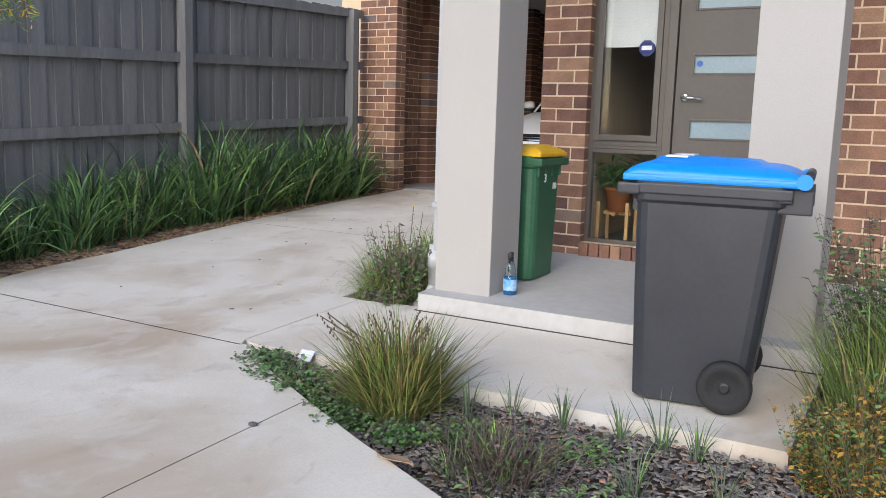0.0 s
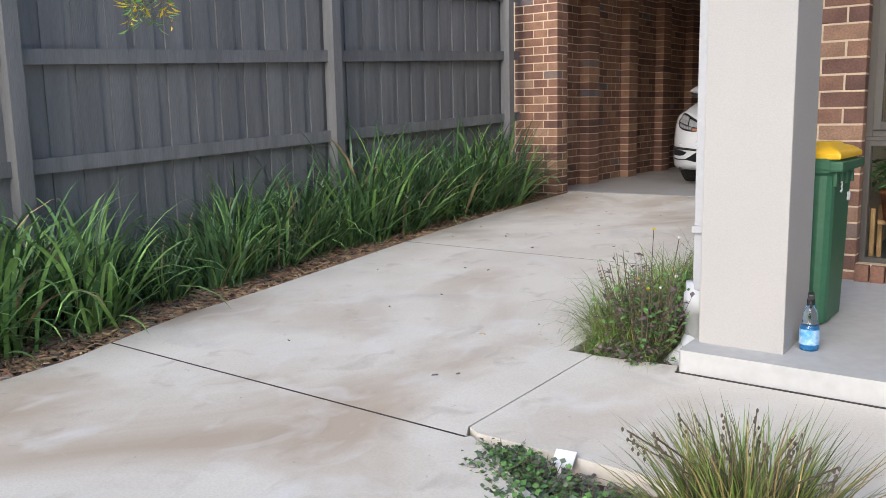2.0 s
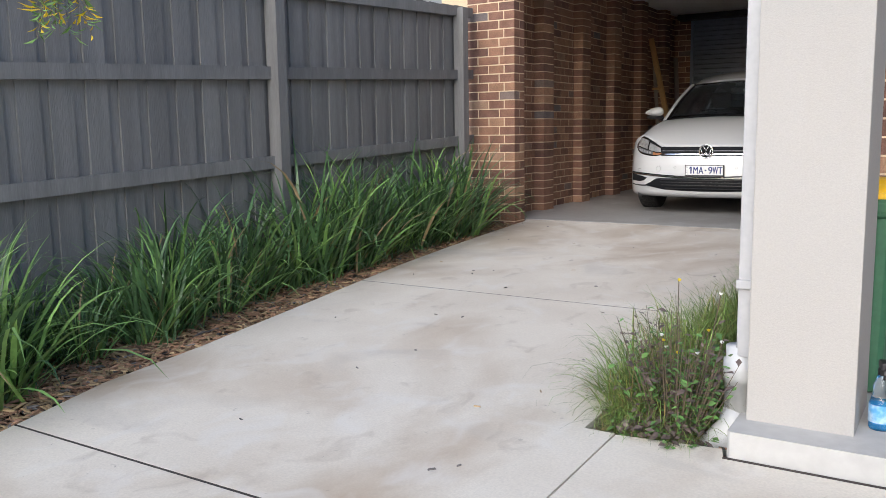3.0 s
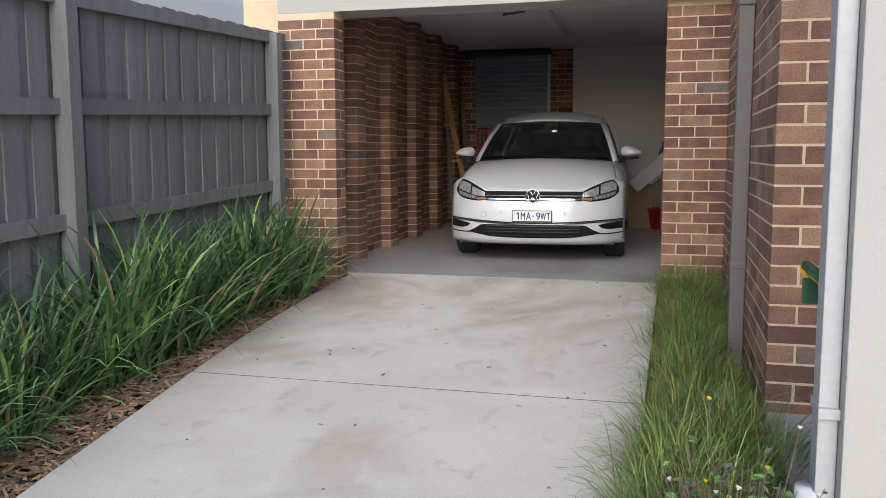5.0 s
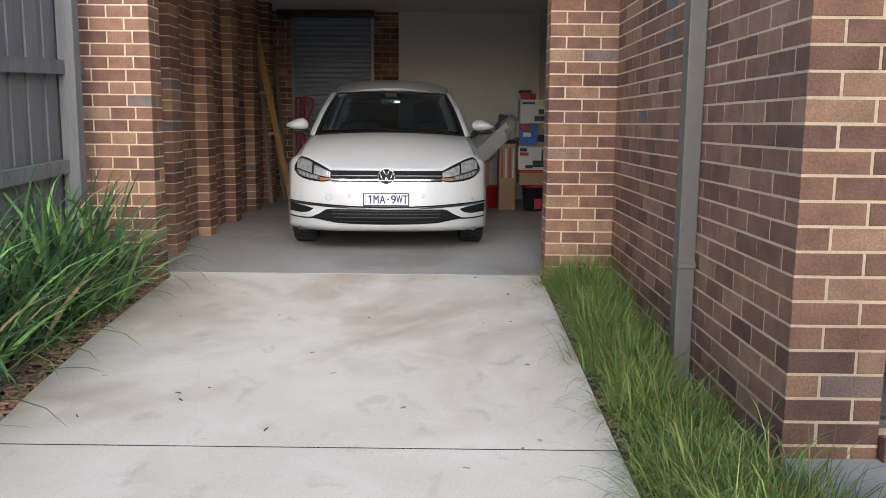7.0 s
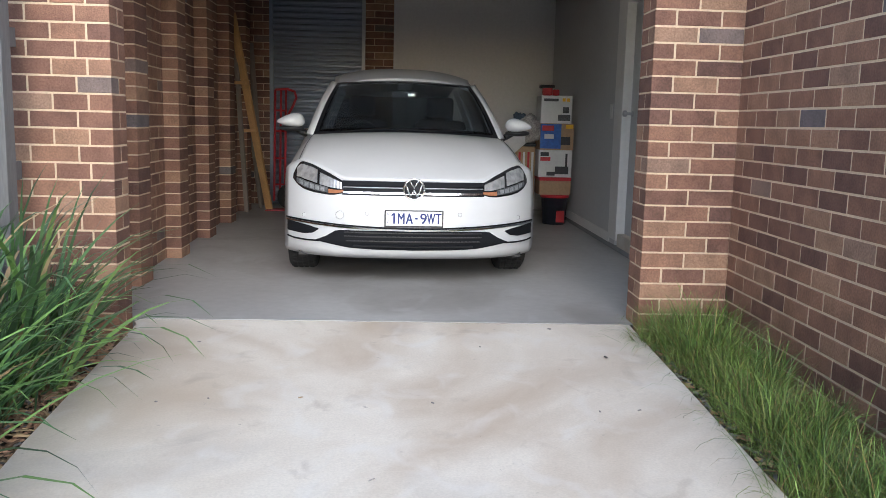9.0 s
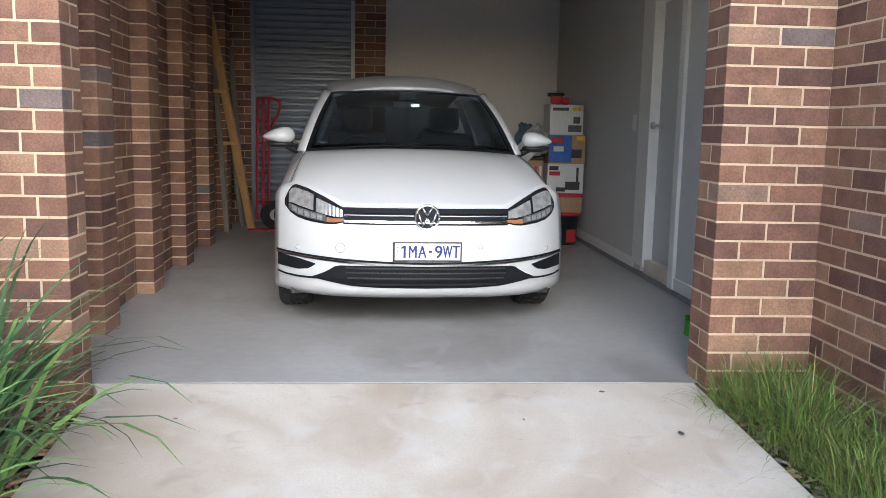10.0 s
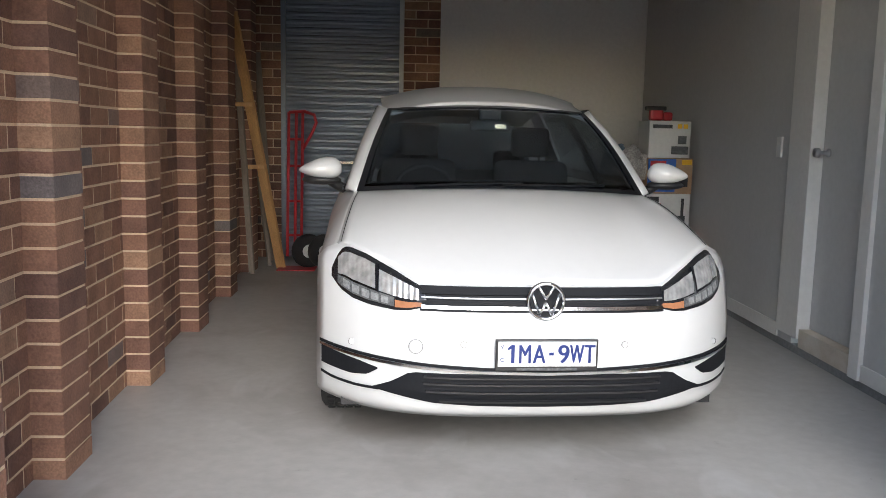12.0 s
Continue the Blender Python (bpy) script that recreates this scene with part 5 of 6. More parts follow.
# ---- bins ----
def wheelie_bin(at, turn, w, d, h, body, lid, label, lid_label, lidtop=0.07, wr=0.1):
    """Front lip towards -y, hinge and wheels at +y."""
    b = thing("wheelie_bin", label, "bin", at, turn)
    wy = d * 0.24 - 0.72 * wr
    bm = bmesh.new()

    def shell(z, inset):
        k = z / h
        ww = (w * 0.80 + (w * 0.90 - w * 0.80) * k) / 2 - inset
        y0 = -d * (0.40 + 0.035 * k) + inset
        y1 = d * (0.24 + 0.13 * k) - inset
        r = 0.05
        out = []
        for cx, cy, a0 in ((ww - r, y1 - r, 0), (-ww + r, y1 - r, 90), (-ww + r, y0 + r, 180), (ww - r, y0 + r, 270)):
            for a in (0, 30, 60, 90):
                out.append(Vector((cx + r * math.cos(radians(a0 + a)), cy + r * math.sin(radians(a0 + a)), z)))
        return out
    levels = [(0.0, 0.012), (0.012, 0.0), (h * 0.25, -0.001), (h * 0.5, -0.002), (h * 0.9, 0), (h * 0.915, -0.012), (h, -0.014), (h, 0.01), (h * 0.3, 0.012)]
    rings = [[bm.verts.new(p) for p in shell(z, i)] for z, i in levels]
    n = 16
    for u, v in zip(rings, rings[1:]):
        for s in range(n):
            bm.faces.new((u[s], u[(s + 1) % n], v[(s + 1) % n], v[s]))
    bm.faces.new(rings[0][::-1])
    bm.faces.new(rings[-1])
    bmesh.ops.recalc_face_normals(bm, faces=bm.faces)
    part("body", bm, body, b, smooth=False)
    # rim with front comb
    bm = bmesh.new()
    box(bm, -w * 0.49, w * 0.49, -d * 0.53, -d * 0.40, h - 0.055, h - 0.012, 0.008)
    for s in (-1, 1):
        box(bm, s * w * 0.455, s * w * 0.483, -d * 0.41, d * 0.40, h - 0.05, h - 0.01, 0.006)
        box(bm, s * w * 0.40 - 0.012, s * w * 0.40 + 0.012, d * 0.32, d * 0.5, h - 0.10, h - 0.01, 0.006)
    box(bm, -w * 0.47, w * 0.47, d * 0.32, d * 0.40, h - 0.06, h - 0.012, 0.006)
    part("rim", bm, body, b)
    for k in range(4):
        part("stiffener", cbox(-w * 0.36 + k * w * 0.24 - 0.01, -w * 0.36 + k * w * 0.24 + 0.01, -d * 0.455, -d * 0.42, h - 0.12, h - 0.05, 0.004), body, b)
    # lid
    def lidz(u, v):
        e = max(abs(u), abs(2 * v - 1)) ** 6
        return h + 0.006 + lidtop * (1 - 0.75 * e) - 0.012 * v + (0.012 if abs(u) < 0.55 and 0.15 < v < 0.75 else 0)
    bm = surf(lambda u, v: Vector((u * w * 0.475, -d * 0.50 + d * 0.97 * v, lidz(u, v))), span(-1, 1, 24), span(0, 1, 24))
    ld = part("lid", thick(bm, 0.012), lid, b, lid_label, smooth=True)
    bm = bmesh.new()
    box(bm, -w * 0.48, w * 0.48, -d * 0.505, d * 0.46, h - 0.004, h + 0.022, 0.008)
    part("lid_rim", bm, lid, ld)
    part("handle", tube(bmesh.new(), [(-w * 0.42, d * 0.47, h + 0.035), (w * 0.42, d * 0.47, h + 0.035)], 0.018, 12), body, b, smooth=True)
    for s in (-1, 1):
        part("hinge", tube(bmesh.new(), [(s * w * 0.44, d * 0.45, h + 0.02), (s * w * 0.49, d * 0.45, h + 0.02)], 0.028, 14), lid, ld)
        wheel = part("wheel", lathe(bmesh.new(), [(q * wr, e) for q, e in ((0.55, -0.02), (0.88, -0.026), (1, -0.018), (1, 0.018), (0.88, 0.026), (0.6, 0.022), (0.5, 0.008), (0.2, 0.012))], 28, pose(s * w * 0.46, wy, wr, 0, 90 * s, 0)), RUBBER, b, smooth=True)
        part("hub", lathe(bmesh.new(), [(0.022, 0), (0.022, 0.018), (0.014, 0.022)], 16, pose(s * w * 0.46, wy, wr, 0, 90 * s, 0)), BLACK_PLASTIC, wheel)
    part("axle", tube(bmesh.new(), [(-w * 0.46, wy, wr), (w * 0.46, wy, wr)], 0.012, 10), ALLOY, b)
    return b


grey_bin = wheelie_bin((-1.005, 3.97, gz(3.96)), -84, 0.57, 0.67, 0.86, BIN_GREY, LID_BLUE, "dark grey wheeled rubbish bin with a blue lid", "bright blue moulded lid", 0.075)
for k in range(2):
    part("lid_print", cbox(-0.16 + 0.19 * k, -0.02 + 0.17 * k, -0.20, -0.12, 0.946, 0.953), PLATE_WHITE, grey_bin)
green_bin = wheelie_bin((-2.45, 5.19, pz(5.19)), 90, 0.42, 0.43, 0.73, BIN_GREEN, LID_YELLOW, "green wheeled recycling bin with a yellow lid", "yellow moulded lid", 0.05, 0.06)
writing("3", 0.07, PLATE_WHITE, green_bin, pose(-0.07, -0.196, 0.60, 90, 0, 0) , 1.0)
writing("80", 0.055, PLATE_WHITE, green_bin, pose(0.07, -0.196, 0.55, 90, 0, 0), 1.0)


# ---- porch window and front door ----
def frame_bars(parent, x0, x1, z0, z1, y0, y1, t, name="window_frame", material=FRAME):
    bm = bmesh.new()
    box(bm, x0, x0 + t, y0, y1, z0, z1, 0.003)
    box(bm, x1 - t, x1, y0, y1, z0, z1, 0.003)
    box(bm, x0 + t, x1 - t, y0 + 0.001, y1 - 0.001, z0, z0 + t, 0.003)
    box(bm, x0 + t, x1 - t, y0 + 0.001, y1 - 0.001, z1 - t, z1, 0.003)
    return part(name, bm, material, parent)


win = thing("window_1", "tall brown aluminium window with a sash over a fixed pane", "window", kind="structure")
frame_bars(win, -2.365, -1.86, 1.02, 2.62, 6.09, 6.15, 0.035)
frame_bars(win, -2.365, -1.86, 0.35, 1.0, 6.09, 6.15, 0.03)
frame_bars(win, -2.33, -1.895, 1.055, 2.585, 6.075, 6.11, 0.04, "window_sash")
part("transom", cbox(-2.365, -1.86, 6.085, 6.15, 1.0, 1.02), FRAME, win)
part("pane", cbox(-2.30, -1.92, 6.10, 6.105, 1.09, 2.55), GLASS, win).visible_shadow = False
part("pane", cbox(-2.335, -1.89, 6.115, 6.12, 0.38, 0.97), GLASS, win).visible_shadow = False
part("sill_bar", cbox(-2.365, -1.86, 6.07, 6.15, 0.34, 0.352), FRAME, win)
st = thing("window_sticker", "blue octagonal security sticker on the glass", "sticker")
part("octagon", lathe(bmesh.new(), [(0.055, 0), (0.055, 0.0015)], 8, pose(-2.0, 6.094, 1.66, 90, 22.5, 0)), PLATE_BLUE, st)
part("ring", lathe(bmesh.new(), [(0.048, 0.0005), (0.046, 0.001)], 8, pose(-2.0, 6.0935, 1.66, 90, 22.5, 0)), PLATE_WHITE, st)
part("inner", lathe(bmesh.new(), [(0.044, 0), (0.044, 0.0015)], 8, pose(-2.0, 6.091, 1.66, 90, 22.5, 0)), PLATE_BLUE, st)
part("white_bar", cbox(-2.034, -1.966, 6.087, 6.089, 1.648, 1.676), PLATE_WHITE, st)
blind = thing("roller_blind", "grey-white roller blind drawn partly down behind the window", "blind")
part("fabric", cbox(-2.34, -1.90, 6.17, 6.174, 1.69, 2.6), PLASTER, blind)
part("bottom_rail", cbox(-2.34, -1.90, 6.165, 6.179, 1.675, 1.692, 0.003), TRIM, blind)
# added white strip that imitates a sky reflection at the pane's right edge
curtain = bmesh.new()
surf(lambda u, v: Vector((-1.955 + 0.07 * u, 6.20 + 0.012 * math.sin(u * 14), 1.55 + 1.0 * v)), span(0, 1, 16), [0, 1], curtain)
tagged(link("curtain", thick(curtain, 0.002), PLASTER), "narrow white strip standing in for the sky's reflection in the pane", "curtain")

dr = thing("door_1", "grey-brown front door with three frosted glass slots", "door", kind="structure")
frame_bars(dr, -1.855, -0.86, 0.23, 2.62, 6.07, 6.17, 0.055, "door_frame")
bm = bmesh.new()
cuts = [(1.09, 1.20), (1.50, 1.61), (1.90, 2.01)]
z = 0.26
for a, b in cuts + [(2.50, 2.50)]:
    box(bm, -1.795, -0.92, 6.10, 6.145, z, a)
    if b > a:
        box(bm, -1.795, -1.69, 6.10, 6.145, a, b)
        box(bm, -1.02, -0.92, 6.10, 6.145, a, b)
    z = b
part("door_leaf", bm, DOORPAINT, dr)
for a, b in cuts:
    part("pane", cbox(-1.69, -1.02, 6.115, 6.125, a, b), FROST, dr, "frosted blue-grey glass slot")
    frame_bars(dr, -1.70, -1.01, a - 0.012, b + 0.012, 6.092, 6.104, 0.014, "slot_trim")
bm = lathe(bmesh.new(), [(0.026, 0), (0.026, 0.008), (0.02, 0.012)], 20, pose(-1.735, 6.10, 1.345, 90, 0, 0))
tube(bm, [(-1.735, 6.095, 1.345), (-1.735, 6.05, 1.345), (-1.72, 6.045, 1.346), (-1.61, 6.05, 1.336)], 0.009, 10)
part("door_handle", bm, CHROME, dr, "chrome lever handle", smooth=True)
part("sticker", lathe(bmesh.new(), [(0.02, 0), (0.02, 0.002), (0.018, 0.0022)], 8, pose(-1.655, 6.1145, 1.56, 90, 0, 0)), PRINT_BLUE, dr, "small blue security sticker")
part("threshold", cbox(-1.86, -0.86, 6.0, 6.17, PORCH_Z, 0.235, 0.004), FRAME, dr)

# the room behind the window, its dimness put into near-black walls and ceiling
bm = bmesh.new()
box(bm, -2.44, -0.3, 6.17, 9.0, 0.22, 0.32)
struct("room_floor", bm, mat("room_tiles", (0.16, 0.165, 0.175), 0.3, scale=2, fine=20, var=0.06), "grey tiled floor inside the front room", "floor")
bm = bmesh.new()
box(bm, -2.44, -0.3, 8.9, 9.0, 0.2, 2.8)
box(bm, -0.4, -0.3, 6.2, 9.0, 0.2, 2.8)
struct("room_wall", bm, DARKROOM, "front room wall, near-black to stand for the dim interior", "wall")
struct("room_ceiling", cbox(-2.44, -0.3, 6.2, 9.0, 2.7, 2.8), DARKROOM, "front room ceiling, near-black to stand for the dim interior", "ceiling")
ps = thing("plant_stand", "pale wooden plant stand on the room floor", "plant stand", (-2.24, 6.42, 0.32))
for sx in (-1, 1):
    for sy in (-1, 1):
        part("leg", cbox(sx * 0.105 - 0.012, sx * 0.105 + 0.012, sy * 0.105 - 0.012, sy * 0.105 + 0.012, 0, 0.30, 0.003), PINE, ps)
part("crossbar", cbox(-0.1, 0.1, -0.012, 0.012, 0.20, 0.225), PINE, ps)
part("crossbar", cbox(-0.012, 0.012, -0.1, 0.1, 0.199, 0.224), PINE, ps)
pp = thing("potted_plant", "leafy houseplant in a terracotta coloured pot", "plant", (-2.24, 6.42, 0.546))
part("pot", lathe(bmesh.new(), [(0.07, 0), (0.095, 0.15), (0.102, 0.15), (0.102, 0.175), (0.09, 0.175), (0.085, 0.15)], 28), TERRACOTTA, pp, smooth=True)
v, f, i = leafy(rng, stems=26, height=0.26, spread=0.2, leaf=0.12, mats=[STEM, LEAF, STRAP], weights=(0.5, 0.5), per=6, width=0.3)
o = mesh_thing("foliage", v, f, [STEM, LEAF, STRAP], i, pp)
o.matrix_basis = pose(0, 0, 0.15)
matob = thing("doormat", "dark brown doormat with a faded pattern", "doormat", (0, 0, pz(5.98)))
part("mat_base", cbox(-1.82, -1.05, 5.60, 5.98, 0.0, 0.012, 0.004), BLACK_PLASTIC, matob)
part("mat_pile", cbox(-1.79, -1.08, 5.63, 5.95, 0.012, 0.017), mat("mat_pile", (0.18, 0.07, 0.05), 0.95, col2=(0.05, 0.04, 0.04), scale=22, fine=120, var=0.3, bump=0.6), matob)

# spray bottle beside the post
sb = thing("spray_bottle", "clear spray bottle half full of blue liquid", "bottle", (-2.25, 4.69, pz(4.69)), 15)
sb.matrix_basis = sb.matrix_basis @ Matrix.Scale(0.86, 4)
part("bottle", lathe(bmesh.new(), [(0.040, 0), (0.043, 0.01), (0.044, 0.10), (0.036, 0.13), (0.032, 0.15), (0.034, 0.165), (0.022, 0.20), (0.015, 0.22)], 24), PLATE_WHITE, sb, "clear plastic bottle", smooth=True).data.materials[0] = BOTTLE
part("liquid", lathe(bmesh.new(), [(0.036, 0.004), (0.040, 0.012), (0.040, 0.11)], 24), BLUE_LIQUID, sb, "blue cleaning liquid", smooth=True)
part("bottle_label", lathe(bmesh.new(), [(0.0445, 0.03), (0.0452, 0.03), (0.0452, 0.10), (0.0445, 0.10)], 24), mat("blue_label", (0.12, 0.4, 0.75), 0.5, col2=(0.5, 0.65, 0.8), scale=30, fine=60, var=0.1), sb)
bm = bmesh.new()
lathe(bm, [(0.018, 0.215), (0.018, 0.24), (0.013, 0.245)], 14)
box(bm, -0.014, 0.014, -0.05, 0.025, 0.243, 0.272, 0.006)
tube(bm, [(0, -0.03, 0.245), (0, -0.04, 0.225), (0, -0.034, 0.205)], 0.005, 6)
part("trigger_head", bm, BLACK_PLASTIC, sb, "black trigger head")

# ---- downpipes ----
dp = thing("downpipe", "grey-brown square downpipe on the brick wall", "downpipe", kind="structure")
part("pipe", cbox(-2.785, -2.703, 7.16, 7.26, gz(7.2) - 0.05, 3.2, 0.006), PIPE_BROWN, dp)
for z in (0.75, 2.2):
    part("bracket", cbox(-2.789, -2.702, 7.145, 7.275, z, z + 0.03, 0.002), PIPE_BROWN, dp)
dp = thing("downpipe", "pale grey rectangular downpipe beside the porch post", "downpipe", kind="structure")
part("pipe", cbox(-2.715, -2.662, 4.63, 4.73, 0.42, 3.1, 0.006), PIPE_GREY, dp)
part("bracket", cbox(-2.718, -2.661, 4.61, 4.75, 0.67, 0.70, 0.002), PIPE_GREY, dp)
part("pipe_shoe", lathe(bmesh.new(), [(0.05, 0.15), (0.052, 0.30), (0.058, 0.30), (0.058, 0.38), (0.05, 0.385), (0.05, 0.43)], 20, pose(-2.71, 4.68, 0.02)), PIPE_WHITE, dp, "white plastic drain fitting", smooth=True)
part("drain_elbow", tube(bmesh.new(), [(-2.71, 4.68, 0.2), (-2.73, 4.66, 0.14), (-2.80, 4.60, 0.05)], 0.055, 14), PIPE_WHITE, dp, "white plastic elbow", smooth=True)

# ---- inside the garage ----
rd = thing("roller_door", "blue-grey corrugated steel roller door, closed", "roller door", kind="structure")
bm = bmesh.new()
pts = []
z = FLOOR_Z
while z < 2.95:
    pts += [(15.90, z), (15.882, z + 0.008), (15.878, z + 0.022), (15.882, z + 0.036), (15.90, z + 0.044)]
    z += 0.075
surf(lambda u, v: Vector((u, *pts[v])), [-6.2, -5.04], list(range(len(pts))), bm)
part("curtain", thick(bm, 0.004), ROLLER, rd)
for x in (-6.215, -5.045):
    part("guide", cbox(x, x + 0.045, 15.84, 15.92, FLOOR_Z, 3.0, 0.003), PIPE_WHITE if x > -6 else ROLLER, rd)
part("lock_bar", cbox(-5.9, -5.35, 15.862, 15.876, 1.27, 1.30, 0.003), CHROME, rd)
part("hood", cbox(-6.38, -4.98, 15.62, 15.86, 2.93, 3.02, 0.02), BLACK_PLASTIC, rd)
# internal door
d2 = thing("door_2", "white flush internal door with pale frame", "door", kind="structure")
part("door_leaf", cbox(-2.522, -2.487, 11.505, 12.115, FLOOR_Z + 0.165, 2.46), PLASTER_GREY, d2)
bm = bmesh.new()
box(bm, -2.60, -2.48, 12.12, 12.40, FLOOR_Z + 0.10, 2.56, 0.004)
box(bm, -2.606, -2.48, 11.40, 11.50, FLOOR_Z + 0.052, 2.56, 0.004)
box(bm, -2.599, -2.48, 11.50, 12.12, 2.47, 2.56, 0.004)
part("door_frame", bm, TRIM, d2)
bm = lathe(bmesh.new(), [(0.026, 0), (0.026, 0.01), (0.012, 0.014), (0.012, 0.05), (0.028, 0.06), (0.026, 0.085), (0.012, 0.09)], 18, pose(-2.522, 12.05, 1.53, 0, -90, 0))
part("door_knob", bm, ALLOY, d2, "satin metal knob", smooth=True)
part("threshold", cbox(-2.585, -2.48, 11.502, 12.118, FLOOR_Z + 0.05, FLOOR_Z + 0.16, 0.003), CONCRETE, d2)
sw = thing("light_switch", "white light switch plate on the garage wall", "switch")
part("plate", cbox(-2.592, -2.579, 12.53, 12.60, 1.49, 1.62, 0.003), TRIM, sw)
part("rocker", cbox(-2.596, -2.59, 12.552, 12.575, 1.54, 1.57), PLATE_WHITE, sw)
skirt = tagged(new("baseboard"), "pale skirting along the garage wall", "skirting", kind="structure")
for y0, y1 in ((9.6, 11.398), (12.402, 15.83)):
    part("skirting", cbox(-2.594, -2.5815, y0, y1, FLOOR_Z + 0.052, FLOOR_Z + 0.14, 0.003), TRIM, skirt)
# opener rail under the ceiling
op = thing("door_opener", "overhead garage door track and arm below the ceiling", "door opener")
part("rail", cbox(-4.45, -4.41, 9.6, 13.2, 2.88, 2.93), PIPE_WHITE, op)
part("arm", tube(bmesh.new(), [(-4.43, 10.3, 2.88), (-4.5, 10.28, 2.72), (-4.7, 10.28, 2.70)], 0.012, 6), BLACK_PLASTIC, op)
part("lamp_bar", cbox(-4.3, -3.6, 10.5, 10.56, 2.93, 2.97), PIPE_WHITE, op)
part("hanger", cbox(-4.44, -4.42, 11, 11.03, 2.93, CEIL_Z), PIPE_WHITE, op)


def leaning(name, label, foot, head, w, d, material, category="plank"):
    a, b = Vector(foot), Vector(head)
    m = look(a, b)
    L = (b - a).length
    o = link(name, cbox(-w / 2, w / 2, -d / 2, d / 2, -L, 0, 0.003), material)
    o.matrix_basis = m
    return tagged(o, label, category, "timber leaning on the wall")


leaning("timber_plank", "pine plank leaning against the brick wall", (-6.12, 15.16, FLOOR_Z), (-6.40, 14.42, 2.55), 0.085, 0.035, PINE)
for k, f in enumerate((0.42, 0.66)):
    x, y, z = -6.12 - 0.28 * f, 15.16 - 0.74 * f, FLOOR_Z + 2.235 * f
    tagged(link("wood_block", cbox(x - 0.13, x + 0.03, y - 0.06, y - 0.02, z, z + 0.035, 0.004), PINE), "short offcut block nailed across the pine plank", "wood block", "blocks on the plank")
leaning("timber_plank", "weathered grey plank leaning into the corner", (-6.27, 15.6, FLOOR_Z), (-6.44, 15.78, 2.35), 0.07, 0.03, GREYWOOD)
leaning("timber_plank", "weathered grey plank leaning on the brick wall", (-6.33, 14.82, FLOOR_Z), (-6.41, 14.55, 2.5), 0.05, 0.03, GREYWOOD)
leaning("timber_plank", "dark grey batten leaning on the brick wall", (-6.25, 15.3, FLOOR_Z), (-6.43, 15.2, 2.0), 0.04, 0.03, GREYWOOD)
# red hand trolley
ht = thing("hand_truck", "red steel hand truck with black tyres", "hand truck", (-5.94, 15.2, FLOOR_Z))
for x in (-0.13, -0.06, 0.0):
    part("upright", tube(bmesh.new(), [(x, 0.02, 0.1), (x, 0.16, 1.45)], 0.014, 8), RED, ht)
for z in (0.3, 0.62, 0.95, 1.2):
    part("crossbar", tube(bmesh.new(), [(-0.13, 0.02 + 0.1 * z, z), (0.0, 0.02 + 0.1 * z, z)], 0.012, 8), RED, ht)
part("grip", tube(bmesh.new(), [(-0.13, 0.16, 1.45), (0.02, 0.15, 1.46), (0.11, 0.13, 1.43), (0.13, 0.12, 1.36), (0.09, 0.12, 1.26), (0.0, 0.13, 1.1)], 0.015, 8), RED, ht, smooth=True)
part("toe_plate", cbox(-0.2, 0.15, -0.22, 0.04, 0.0, 0.008), RED, ht)
for x in (0.07, 0.22):
    tyre = part("tyre", lathe(bmesh.new(), [(0.07, -0.04), (0.13, -0.045), (0.155, -0.03), (0.16, 0), (0.155, 0.03), (0.13, 0.045), (0.07, 0.04)], 26, pose(x, 0.0, 0.16, 90, 0, 20)), RUBBER, ht, smooth=True)
    part("hub", lathe(bmesh.new(), [(0.07, -0.03), (0.072, 0.03), (0.06, 0.045), (0.02, 0.05)], 20, pose(x, 0.0, 0.16, 90, 0, 20)), PIPE_WHITE, tyre)
part("axle", tube(bmesh.new(), [(-0.05, 0.02, 0.13), (0.24, 0.0, 0.135)], 0.012, 8), ALLOY, ht)


# stack of cartons by the wall
def carton(label, x0, x1, y0, y1, z0, z1, body, prints):
    c = thing("carton", label, "box", ((x0 + x1) / 2, (y0 + y1) / 2, z0), group="stacked cartons")
    w, d, h = (x1 - x0) / 2, (y1 - y0) / 2, z1 - z0
    part("body", cbox(-w, w, -d, d, 0, h, 0.004), body, c)
    part("tape", cbox(-w - 0.001, w + 0.001, -0.02, 0.02, h - 0.001, h + 0.002), CARD_B, c)
    for k, (a, b, e, f, m) in enumerate(prints):
        part("print", cbox(-w + 2 * w * a, -w + 2 * w * b, -d - 0.002 - 0.0012 * k, -d, h * e, h * f), m, c)
    return c


SX, SY = -2.63, 14.08
bk = thing("bucket", "dark bucket with a red lid", "bucket", (-2.78, 14.22, FLOOR_Z))
part("pail", lathe(bmesh.new(), [(0.125, 0), (0.15, 0.29), (0.155, 0.29), (0.155, 0.31)], 26), BUCKET, bk, smooth=True)
part("lid", lathe(bmesh.new(), [(0.162, 0.30), (0.162, 0.33), (0.14, 0.335)], 26), RED, bk, smooth=True)
part("sticker", cbox(0.0, 0.09, -0.146, -0.128, 0.03, 0.16), RED, bk)
carton("brown cardboard carton with a red lid edge", -2.98, SX, SY, SY + 0.36, FLOOR_Z + 0.337, FLOOR_Z + 0.49, CARD_B, [])
carton("red flat tray on the carton stack", -2.985, SX + 0.002, SY - 0.005, SY + 0.36, FLOOR_Z + 0.492, FLOOR_Z + 0.53, RED, [])
